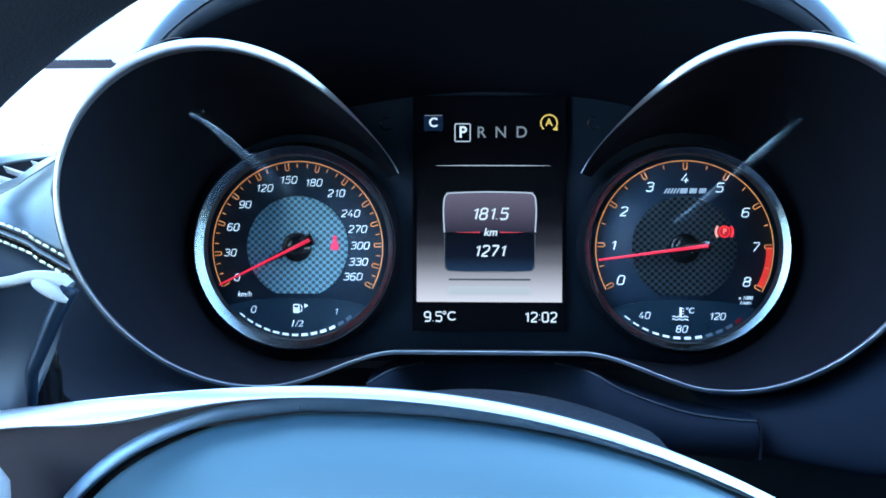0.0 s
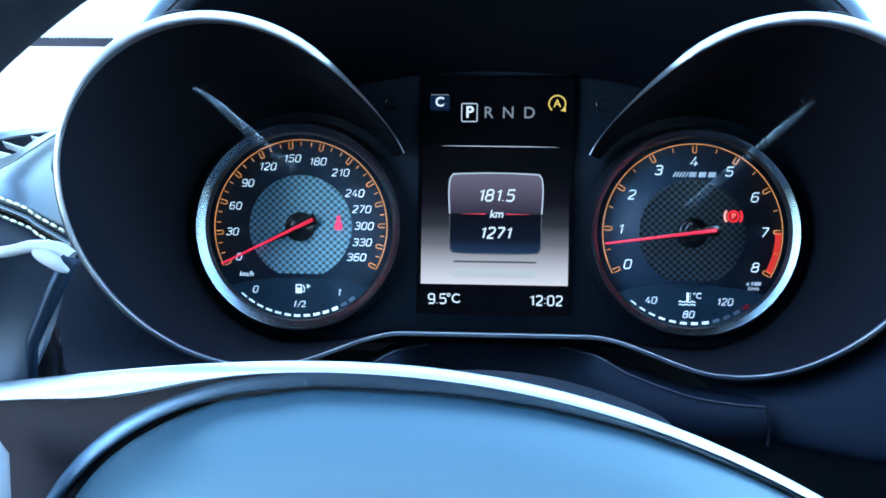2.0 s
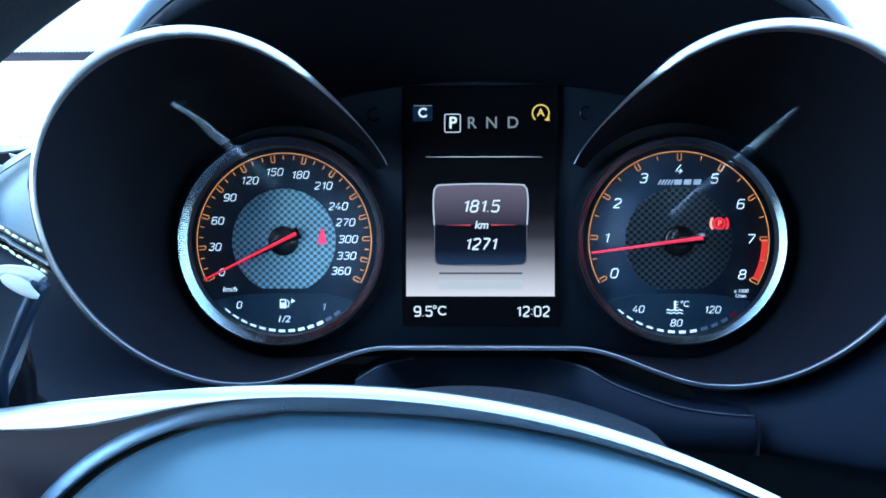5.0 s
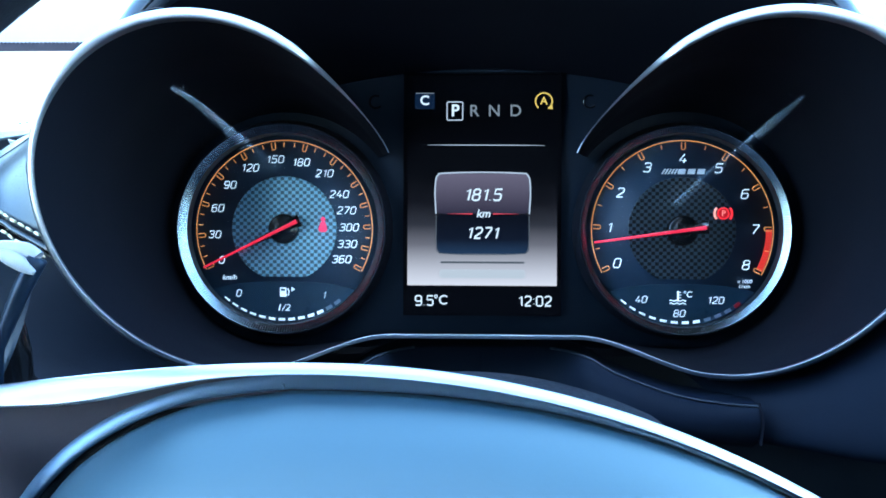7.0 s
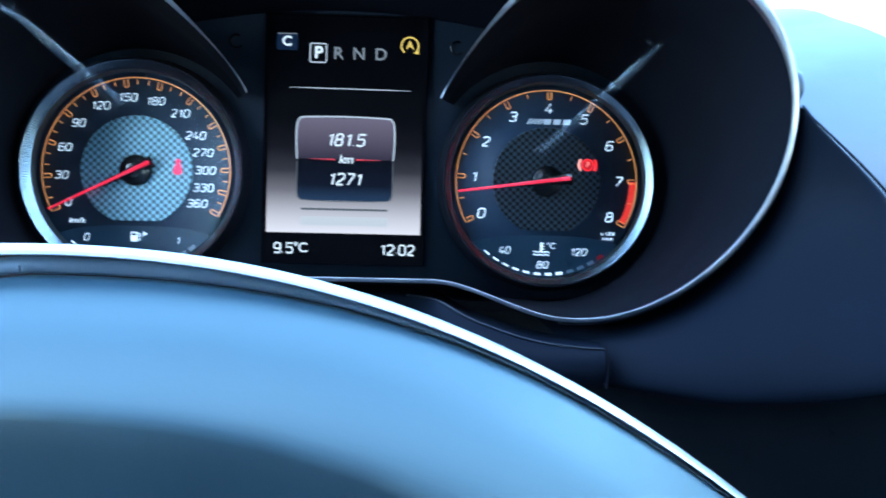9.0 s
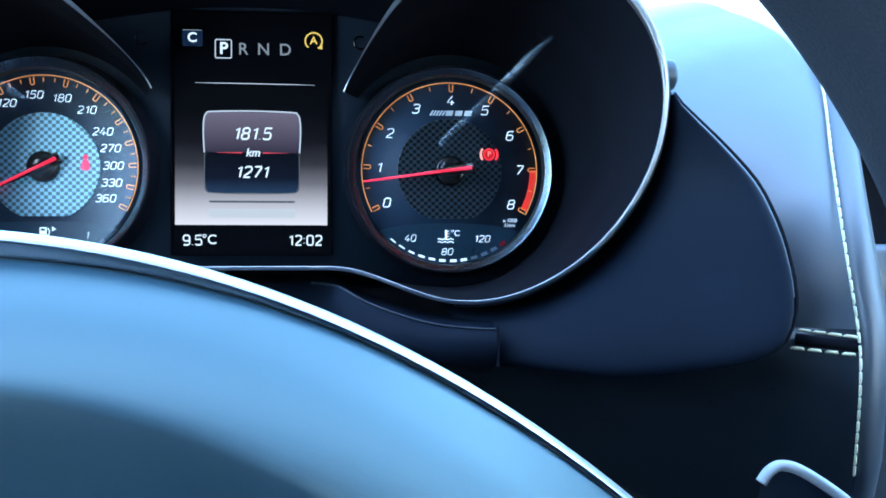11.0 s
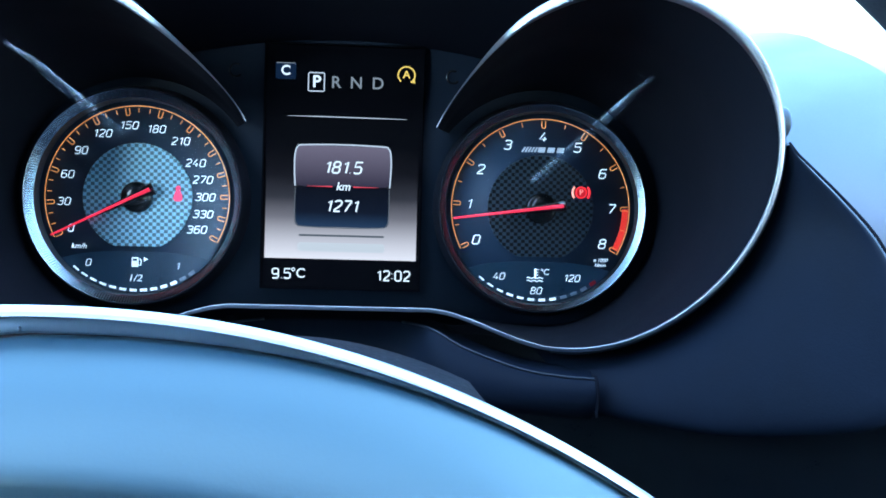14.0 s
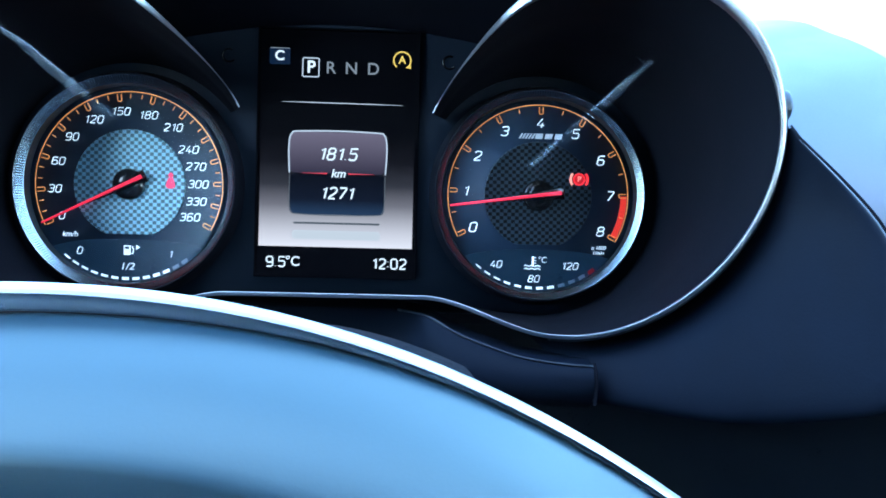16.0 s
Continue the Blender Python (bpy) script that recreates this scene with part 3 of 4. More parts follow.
text("unit", "\u00b0C", tx + 2.2, -0.8, tz - 26.0, 3.4, M_WHITE, tacho, 0.1)
temp = part("temperature_symbol", tube([(tx - 1.6, -0.9, tz - 24.6), (tx - 1.6, -0.9, tz - 28.6)], 0.42, 8), M_WHITE, tacho, "white thermometer symbol")
for k in range(3):
    part("symbol_bar", box(tx - 1.4, tx - 0.3, -1.0, -0.7, tz - 25.2 - k * 1.1, tz - 24.9 - k * 1.1), M_WHITE, temp, smooth=False)
for k in range(2):
    part("symbol_wave", tube([(tx - 5.0 + 0.6 * i, -0.9, tz - 28.4 - 1.2 * k + 0.25 * math.sin(1.6 * i)) for i in range(12)], 0.22, 6), M_WHITE, temp)
bars(tacho, tx, tz, 12, 8, 1)
lampx, lampz = tx + 16.4, tz + 7.0
lamp = part("brake_lamp", disc(lampx, -0.9, lampz, 2.5, 32, depth=0.4), M_LAMPDIM, tacho, "lit red parking brake lamp", smooth=False)
part("lamp_ring", disc(lampx, -1.1, lampz, 2.5, 32, inner=1.9, depth=0.15), M_LAMP, lamp)
text("lamp_letter", "P", lampx, -1.15, lampz, 3.2, M_LAMPLIGHT, lamp)
# left arc in paler red: a reflection put into its colour
for s in (-1, 1):
    part("lamp_arc", tube(arc(lampx, lampz, 3.5, 90 + s * 130, 90 + s * 50, -0.9, 14), 0.5, 8), M_LAMPLIGHT if s > 0 else M_LAMP, lamp)
needle(tacho, tx, tz, 187.8, 36.2, 8.6)

# clear strips added before the dials to imitate streaks reflected in their covers
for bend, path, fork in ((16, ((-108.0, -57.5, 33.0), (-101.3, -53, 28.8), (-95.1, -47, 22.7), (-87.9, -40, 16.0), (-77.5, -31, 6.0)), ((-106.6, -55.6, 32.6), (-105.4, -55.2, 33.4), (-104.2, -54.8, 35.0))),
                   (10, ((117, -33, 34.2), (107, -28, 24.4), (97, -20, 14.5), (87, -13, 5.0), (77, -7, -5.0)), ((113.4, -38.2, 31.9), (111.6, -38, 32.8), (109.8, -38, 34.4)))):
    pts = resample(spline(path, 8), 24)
    cov = thing("cover_glint", tuple(pts[10]), "clear strip added for a light streak reflected in the dial's cover", "dial cover", group="cover ridges")
    for nm, line, w0, w1, m in (("glint_strip", pts[:bend], 0.9, 1.9, M_STREAK), ("glint_tail", pts[bend - 1:], 1.9, 2.1, M_FAINT), ("glint_fork", resample(spline(fork, 8), 12), 0.3, 0.7, M_FAINT)):
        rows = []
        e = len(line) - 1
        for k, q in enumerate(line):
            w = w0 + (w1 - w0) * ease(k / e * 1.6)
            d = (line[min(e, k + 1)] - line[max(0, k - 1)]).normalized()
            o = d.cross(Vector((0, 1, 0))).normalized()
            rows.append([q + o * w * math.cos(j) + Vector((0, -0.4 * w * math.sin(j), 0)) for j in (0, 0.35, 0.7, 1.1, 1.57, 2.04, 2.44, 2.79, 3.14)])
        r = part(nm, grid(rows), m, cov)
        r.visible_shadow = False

# ---- driver display ----
display = thing("driver_display", (0, 3, -48.6), "lit upright trip display with grey gradient and white figures", "display")


def patch(name, x0, x1, z0, z1, y, material, parent, r=0.0, skew=0.0, label=""):
    """A thin rounded plate facing the driver."""
    bm = bmesh.new()
    pts = []
    if r:
        for cx, cz, a in ((x1 - r, z1 - r, 0), (x0 + r, z1 - r, 90), (x0 + r, z0 + r, 180), (x1 - r, z0 + r, 270)):
            pts += [(cx + r * math.cos(radians(a + 15 * k)), cz + r * math.sin(radians(a + 15 * k))) for k in range(7)]
    else:
        pts = [(x1, z1), (x0, z1), (x0, z0), (x1, z0)]
    zc, xc = (z0 + z1) / 2, (x0 + x1) / 2
    pts = [(x + skew * (x - xc) * (z - zc), z) for x, z in pts]
    a = [bm.verts.new((x, y, z)) for x, z in pts]
    b = [bm.verts.new((x, y + 0.12, z)) for x, z in pts]
    bm.faces.new(a)
    for k in range(len(a)):
        bm.faces.new((a[k], b[k], b[(k + 1) % len(a)], a[(k + 1) % len(a)]))
    bmesh.ops.recalc_face_normals(bm, faces=bm.faces)
    return part(name, bm, material, parent, label, smooth=False)


M_BACK = screen_fade("display_gradient", [(0.0, (0.75, 0.75, 0.78)), (0.113, (0.55, 0.55, 0.58)), (0.297, (0.16, 0.16, 0.18)), (0.438, (0.03, 0.032, 0.04)), (0.6, (0.005, 0.005, 0.007)), (0.8, (0.0, 0.0, 0.0))], 11.0, 67.6)
M_CARDTOP = screen_fade("card_upper_grey", [(0.0, (0.036, 0.032, 0.054)), (1.0, (0.15, 0.135, 0.185))], 41.0, 57.0)
M_CARDLOW = screen_fade("card_lower_navy", [(0.0, (0.02, 0.042, 0.09)), (0.35, (0.004, 0.007, 0.017)), (1.0, (0.0012, 0.002, 0.005))], 24.0, 41.0)
M_LCDWHITE = lcd("lcd_white", (0.95, 0.95, 1.0), 1.0)
M_LCDGREY = lcd("lcd_grey", (0.24, 0.24, 0.26))
M_LCDEDGE = lcd("lcd_pale_edge", (0.6, 0.6, 0.66))
M_LCDAMBER = lcd("lcd_amber", (0.95, 0.6, 0.12))
M_LCDRED = lcd("lcd_red", (0.7, 0.05, 0.08))
M_LCDBLUE = lcd("lcd_blue", (0.006, 0.014, 0.036))
M_LCDSHADE = lcd("lcd_shade", (0.1, 0.1, 0.11))
M_LCDBLACK = mat("lcd_black", (0.003, 0.003, 0.004), 0.12, spec=0.06)
frame_bm = grid([[(x, y, z) for x, z in ((-w, -49.4 - o), (w, -49.4 - o), (w, 49.2 + o), (-w, 49.2 + o))] for w, o, y in ((31.2, -0.6, -0.6), (31.4, -0.4, -1.2), (32.2, 0.4, -1.2), (32.6, 0.8, 1.6))], False, True)
part("frame", frame_bm, M_LCDBLACK, display, "thin dark frame", smooth=False)
scr = part("screen", box(-31.3, 31.3, -0.3, 2.5, -48.8, 48.8), M_LCDBLACK, display, "black glossy screen", smooth=False)
patch("picture", -30.6, 30.6, -37.6, 19.0, -0.45, M_BACK, scr)
patch("mode_box", -27.7, -19.6, 34.8, 41.4, -0.5, M_LCDBLUE, scr, 0.6)
part("mode_edge", tube([(-27.4, -0.65, 41.2), (-19.9, -0.65, 41.2)], 0.16, 5), M_LCDGREY, scr)
text("mode_letter", "C", -23.7, -0.7, 38.1, 5.4, M_LCDWHITE, scr, 0, 0.12)
part("gear_box", tube([(-8.4, -0.65, 30.2), (-8.1, -0.65, 30.5), (-8.1, -0.65, 37.3), (-8.4, -0.65, 37.6), (-14.2, -0.65, 37.6), (-14.5, -0.65, 37.3), (-14.5, -0.65, 30.5), (-14.2, -0.65, 30.2)], 0.24, 6, True), M_LCDEDGE, scr)
text("gear_letter", "P", -11.2, -0.7, 33.9, 6.7, M_LCDWHITE, scr, 0, 0.14)
for c, x in (("R", -3.4), ("N", 4.8), ("D", 13.5)):
    text("gear_letter", c, x, -0.7, 33.8, 6.7, M_LCDGREY, scr, 0, 0.06)
part("start_stop_symbol", tube(arc(25.0, 37.8, 3.4, -40, 230, -0.65, 40), 0.3, 6), M_LCDAMBER, scr)
bm = bmesh.new()
bm.faces.new([bm.verts.new((25 + x, -0.7, 37.8 + z)) for x, z in ((3.4, -1.0), (3.6, -3.3), (1.4, -2.9))])
part("symbol_arrow", bm, M_LCDAMBER, scr, smooth=False)
text("symbol_letter", "A", 25.0, -0.7, 37.9, 4.4, M_LCDAMBER, scr, 0, 0.08)
part("divider", tube([(-22.5, -0.6, 20.0), (-12, -0.6, 20.0), (14, -0.6, 19.9), (25.6, -0.6, 19.8)], lambda f: 0.18 * (0.3 if f in (0, 1) else 1), 6), M_LCDEDGE, scr)
patch("card_upper", -19.0, 19.4, -8.1, 8.3, -0.62, M_CARDTOP, scr, 2.4)
patch("card_lower", -18.8, 19.2, -24.6, -8.1, -0.7, M_CARDLOW, scr, 2.4)
part("card_edge", tube(spline([(-18.9, -0.75, -8.2), (-19.3, -0.75, 0.0), (-19.0, -0.75, 5.6), (-18.0, -0.75, 7.7), (-15.8, -0.75, 8.4), (0, -0.75, 8.8), (16.2, -0.75, 8.4), (18.4, -0.75, 7.7), (19.4, -0.75, 5.6), (19.7, -0.75, 0.0), (19.3, -0.75, -8.2)], 6), lambda f: 0.3, 6), M_LCDEDGE, scr)
part("card_edge", tube(spline([(-18.8, -0.78, -9), (-18.7, -0.78, -20.6), (-17.8, -0.78, -23.6), (-15.6, -0.78, -24.5), (0, -0.78, -24.9), (16.0, -0.78, -24.5), (18.2, -0.78, -23.6), (19.1, -0.78, -20.6), (19.2, -0.78, -9)], 6), 0.18, 6), M_LCDSHADE, scr)
figures("trip_figure", "181.5", 0.5, -0.9, -0.4, 4.5, M_LCDWHITE, scr, 0.22, 0.085)
text("trip_unit", "km", 0.5, -0.85, -8.2, 4.6, M_LCDWHITE, scr, 0.2, 0.08)
figures("total_figure", "1271", 0.4, -0.9, -16.0, 4.3, M_LCDWHITE, scr, 0.22, 0.085)
for s in (-1, 1):
    part("red_line", tube([(0.3 + s * 4.2, -0.85, -8.2), (0.3 + s * 8, -0.85, -8.2), (0.3 + s * 14.5, -0.85, -8.2)], lambda f: 0.26 * (1 - f) + 0.05, 6), M_LCDRED, scr)
M_LCDMIRROR = lcd("lcd_card_reflection", (0.62, 0.57, 0.57))
patch("card_reflection", -17.4, 17.8, -34.6, -31.0, -0.5, M_LCDMIRROR, scr, 1.2)
patch("card_shadow", -17.0, 17.4, -28.5, -27.7, -0.55, M_LCDSHADE, scr, 0.35)
figures("outside_temperature", "9.5", -23.6, -0.75, -43.8, 3.85, M_LCDWHITE, scr, 0.0, 0.085)
text("degree_unit", "\u00b0C", -16.9, -0.7, -43.7, 5.4, M_LCDWHITE, scr, 0, 0.06)
figures("clock_figure", "12:02", 21.6, -0.75, -43.8, 3.85, M_LCDWHITE, scr, 0.0, 0.085)

# ---- steering wheel ----
wheel = thing("steering_wheel", (7.6, -195, -103), "steering wheel with dark suede rim, silver trim and smooth hub pad", "steering wheel")
WX, WZ, WR, WY = 7.6, -103.0, 159.0, -190.0
part("rim", tube([(WX + (WR + 15) * math.cos(2 * math.pi * k / 160), WY, WZ + (WR + 15) * math.sin(2 * math.pi * k / 160)) for k in range(160)], 15, 24, True), M_RIM, wheel, "dark suede rim")


def hub_edge(x):
    u = (x + 32.8) / 70
    if u < 0:
        z = -41.4 - 10.6 * u * u - 3.55 * u ** 3 + 0.53 * u ** 4
    else:
        z = -41.4 - 10.11 * u * u - 5.86 * u ** 3 + 2.69 * u ** 4 - 0.47 * u ** 5
    return Vector((x, -199 - 0.3 * (z + 41.3), z))


def trim_depth(x):
    """How far the silver trim reaches down at x."""
    return 1.75 - 0.2 * ease((x + 20) / 90) + 2.9 * math.exp(-((x + 74) / 19) ** 2) + 0.9 * ease((-84 - x) / 18)


rows = []
for k in range(80):
    x = -135 + 245 * k / 79
    e = hub_edge(x)
    h = trim_depth(x)
    rows.append([e + Vector((0, dy, dz * h)) for dy, dz in ((3.0, -0.2), (1.0, 0.0), (0.6, -0.06), (-0.7, -0.47), (-1.9, -0.86), (-2.0, -0.95), (-1.2, -1.03), (3.2, -1.05))])
part("silver_trim", grid(rows, False, True), M_SILVER, wheel, "bright silver trim along the top of the spokes")


def hub_outline(n=200):
    """The outline of the hub with its outward directions: under the trim on the right, a rounded shoulder on the left."""
    pts = [Vector((x, 0, hub_edge(x).z - trim_depth(x) - 0.15)) for x in range(106, -44, -6)]
    pts += [Vector((-33 + 60 * math.cos(radians(a)), 0, -87.2 + 44 * math.sin(radians(a)))) for a in range(108, 181, 6)]
    pts += [Vector((-33 + 60 * math.cos(radians(a)), 0, -87.2 + 110 * math.sin(radians(a)))) for a in range(188, 270, 8)]
    pts += [Vector((-33 + 150 * math.cos(radians(a)), 0, -154 + 43 * math.sin(radians(a)))) for a in range(270, 350, 8)]
    pts += [Vector((118, 0, -140)), Vector((116, 0, -122))]
    pts = resample(spline(pts + pts[:1], 4), n + 1)[:-1]
    out = []
    for k, q in enumerate(pts):
        d = pts[(k + 1) % n] - pts[k - 1]
        out.append((q, Vector((d.z, 0, -d.x)).normalized()))
    return out


HUB = hub_outline()


def hub_row(inset, y, f=1.0, left=0.0, lean=0.15, tilt=0.0, stand=0.0):
    """A ring of points inside the outline; left widens the inset on the left-hand side."""
    row = []
    for q, o in HUB:
        v = q - o * (inset * (1 - 0.7 * ease((q.x + 35) / 90)) + left * max(0.0, -o.x) ** 0.9)
        x, z = -25 + (v.x + 25) * f, -118 + (v.z + 118) * f
        row.append((x, y - lean * (1 - stand * max(0.0, -o.x)) * (z + 44) + tilt * max(0.0, -o.x), z))
    return row


part("pad_ring", grid([hub_row(i, y, lean=0.28, tilt=max(0.0, 2.0 - 0.85 * i), stand=0.6) for i, y in ((0, -194), (0.05, -197.2), (0.3, -197.5), (2.5, -198.1), (2.8, -198.0), (3.0, -197.6), (3.1, -190))], False, True), M_RING, wheel, "satin metal ring round the pad")
part("pad_gap", grid([hub_row(2.9, -196.4, lean=0.26, stand=0.5), hub_row(9, -197)], False, True), M_BLACK, wheel, "dark gap round the pad")
pad_prof = [(1.0, -192), (1.0, -199.6), (0.997, -200.8), (0.985, -203.1), (0.965, -206.4), (0.93, -211.2), (0.9, -214.8), (0.87, -218), (0.83, -221.8), (0.795, -224.6), (0.775, -226.0), (0.762, -226.6), (0.752, -226.8), (0.70, -226.8), (0.6, -226.4), (0.46, -225.6), (0.3, -225), (0.02, -224.8)]
part("hub_pad", grid([hub_row(3.2, y, f, 2.0, 0.15 + 0.13 * ease((f - 0.88) / 0.12)) for f, y in pad_prof], False, True), M_PAD, wheel, "smooth dark leather pad")
# spoke plate behind the trim
rows = []
for k in range(61):
    x = -150 + 268 * k / 60
    e = hub_edge(x)
    rows.append([e + Vector((0, dy, dz)) for dy, dz in ((8, -1), (1.5, -1.5), (2.2, -4), (5, -12), (8, -22), (11, -36), (16, -40))])
part("spoke_plate", grid(rows), M_SPOKE, wheel, "dark glossy spoke plate")
btn = part("button", tube([(-95.6, -199.5, -56.5), (-94.9, -201, -59.5), (-94.5, -202, -71), (-94.8, -201.5, -85), (-95.8, -199, -89)], lambda f: 4.8 * (0.35 if f in (0, 1) else (0.85 if f in (0.25, 0.75) else 1)), 16), M_BUTTON, wheel, "pale silver spoke button")
# small raised tick on the pad ring
part("ring_tick", box(-36.6, -36.0, -199.3, -198.6, -45.9, -44.9, 0.15), M_RING, wheel)


# left paddle: plate, bright upper edge, side bevel
top = spline([(-150, -180, -30), (-118, -185, -24.5), (-101, -186, -22.9), (-94, -187, -21.6), (-88, -188, -22.0), (-85.6, -188, -23.6)], 6)
bot = spline([(-150, -178, -62), (-125, -180, -58), (-110, -182, -54), (-102, -183, -52), (-97.5, -183, -50.5), (-95.5, -184, -48.8)], 6)
rows = []
for a, b in zip(top, bot):
    rows.append([a.lerp(b, f) + Vector((0, 2.2 * math.sin(math.pi * f), 0)) for f in (0, 0.05, 0.12, 0.25, 0.4, 0.55, 0.7, 0.85, 1)])
pd = part("paddle", grid(rows), M_PADDLE, wheel, "dark blue-grey shift paddle plate")
part("paddle_edge", tube(top, lambda f: 0.9 + 0.6 * f, 10), M_BUTTON, pd, "bright upper edge")
side = resample([top[-1], Vector((-88.4, -188.5, -29.5)), Vector((-94, -187, -41)), bot[-1]], 20)
part("paddle_bevel", tube(side, lambda f: 1.9 - 0.9 * f, 12), M_PADDLE, pd, "rounded side bevel")
# pale bead imitates the highlight at the paddle's corner
part("paddle_corner", tube(resample(spline([(-93, -188.6, -22.6), (-88.8, -189.4, -24.2), (-85.4, -189.4, -26.4)]), 16), lambda f: 0.4 + 1.1 * math.sin(math.pi * f) ** 0.6, 16), M_BUTTON, pd, "rounded corner bead, pale for its highlight")
part("paddle_arm", tube([(-104, -172, -30), (-104, -165, -45), (-105, -160, -70)], 4.5, 12), M_BLACK, pd, "black paddle arm")
# right paddle, lower on the turned wheel
top = spline([(137.5, -163, -99), (139.5, -163, -96.4), (142.5, -163, -95.2), (148, -163, -97), (160, -161, -105), (172, -158, -116)], 6)
rows = [[a + Vector((-0.14 * d, 0.1 * d, -d)) for d in (0, 1, 4, 9, 16, 26)] for a in top]
pd = part("paddle", grid(rows), M_PADDLE, wheel, "dark blue-grey shift paddle plate")
part("paddle_edge", tube(top, 1.3, 10), M_BUTTON, pd, "bright upper edge")

# steering column shroud
column = thing("column_shroud", (-5, -120, -75), "dusty black plastic steering column shroud", "column shroud")
rows = []
for k in range(12):
    f = k / 11
    y = -50 - 118 * f
    dz = -16 * (1 - ease((f - 0.15) * 2.2)) - 2 * f
    rows.append([(x - 5, y, -53.6 + dz - 0.0046 * x * x - (0.00002 * abs(x) ** 3 if abs(x) > 50 else 0)) for x in range(-90, 91, 5)])
part("shroud_skin", grid(rows), M_DUSTY, column)
# indicator stalk behind the left paddle
stalk = thing("indicator_stalk", (-110, -150, -45), "black indicator stalk with small bright tip", "stalk")
part("lever", tube([(-60, -130, -88), (-97, -146, -68), (-111.5, -150, -54), (-112.5, -150.5, -42)], lambda f: 5.5 - 1.5 * f, 12), M_BLACK, stalk)
part("tip", tube([(-112.5, -151, -41.5), (-112.3, -151.2, -38.6)], 1.3, 10), M_SILVER, stalk, "small bright tip")

# ---- dashboard ----
dash = thing("dashboard", (0, 100, -200), "black leather dashboard with pale yellow double stitching", "dashboard")
N = 40
# rounded panel under and beside the right hood
inner = resample([hood_rim(8 - 116 * k / 40, 0.5, 10) for k in range(41)], N)
outer = resample(spline([(146.5, -79, 4), (148.2, -80, 1), (152.5, -82.5, -4.2), (160.3, -86, -13.1), (167.7, -90, -22.9), (171.2, -94, -30.9), (173.8, -101, -44.5), (174.2, -107, -59), (171.9, -110.5, -68.8), (166.5, -111, -76.6), (156.6, -104, -81.6), (128.9, -80, -88.7), (95.2, -53, -88.4)], 6), N)
rows = []
for p, q in zip(inner, outer):
    row = []
    out_dir = Vector((q.x - 88, 0, q.z + 5)).normalized()
    for f in (0, 0.04, 0.08, 0.13, 0.2, 0.3, 0.42, 0.55, 0.67, 0.77, 0.84, 0.89, 0.93, 0.965, 0.99, 1.0):
        m = p.lerp(q, f)
        sink = 16 * (1 - ease(f / 0.24)) - 5 * ease(f / 0.8) + 5 * (1 - math.sqrt(max(0.0, 1 - ((max(f, 0.84) - 0.84) / 0.16) ** 2)))
        row.append(m + Vector((0, sink, 0)))
    row += [q + out_dir * 0.5 + Vector((0, 3, 0)), q + out_dir * 0.6 + Vector((0, 16, 0))]
    rows.append(row)
part("dial_surround", grid(rows), M_SOFT, dash, "smooth rounded panel beside the dials")
# Tapering bar in brighter leather stands in for the panel edge's highlight.
part("edge_glint_bar", tube([q + Vector((0, -0.6, 0)) for q in outer[:17]], lambda f: 1.1 - 0.95 * f, 10), M_DASH, dash, "thin tapering bar added for the panel edge's highlight")
part("panel_groove", tube([q + Vector((1.5, 1.2, 0.9)) for q in outer[:24]], lambda f: 1.0 - 0.4 * f, 8), M_VISOR, dash, "dark gap along the panel edge")
# column side of that panel, left of its joint
top = resample(spline([(0, -18, -60), (22, -20, -60), (36, -40, -60.5), (47.8, -47, -66.3), (67, -54, -72.3), (82.5, -58, -74.2), (91.8, -60, -74.4)], 6), 36)
low = resample(spline([(0, -26, -92), (28, -36, -90), (48, -54, -86), (69.5, -60, -85), (91.6, -61, -86.6)], 6), 36)
for s in (1, -1):
    rows = [[p + Vector((0, 12, 2.5)), p + Vector((0, 4, 0.6)), p, p + Vector((0, -1.2, -0.8)), p.lerp(q, 0.4) + Vector((0, -3, 0)), q, q + Vector((0, 6, -3)), q + Vector((0, 30, -8))] for p, q in zip(top, low)]
    part("column_surround", grid([flip(r) for r in rows[:20]] if s < 0 else rows), M_SOFT, dash)
# glossier bead added along the top edge to imitate its thin highlight
for s in (1, -1):
    bead = [v + Vector((0, -0.6, 0)) for v in top[9:20 if s < 0 else None]]
    part("top_glint_bead", tube(flip(bead) if s < 0 else bead, 0.5, 8), M_LEATHER, dash)
part("panel_joint", tube([(92.2, -60.2, -73.6), (92.3, -62.4, -76), (92.3, -63.8, -80.5), (92.1, -62.6, -87)], 0.55, 8), M_VISOR, dash)
# right-hand dash side between that panel and the stitched edge
edge = resample(spline([(149, -72, 6.4), (157.8, -77, -5.8), (165.4, -82.5, -16.3), (172.4, -89, -31.4), (177.5, -95, -45.7), (180.8, -96, -61.8), (181, -94, -71.7)], 6), 30)
seam = resample(spline([(219.4, -26, 31.4), (214.2, -50.7, 13.2), (201, -81, -17.7), (196.1, -96, -42.3), (197.3, -102.6, -70.8)], 6), 30)
cols = []
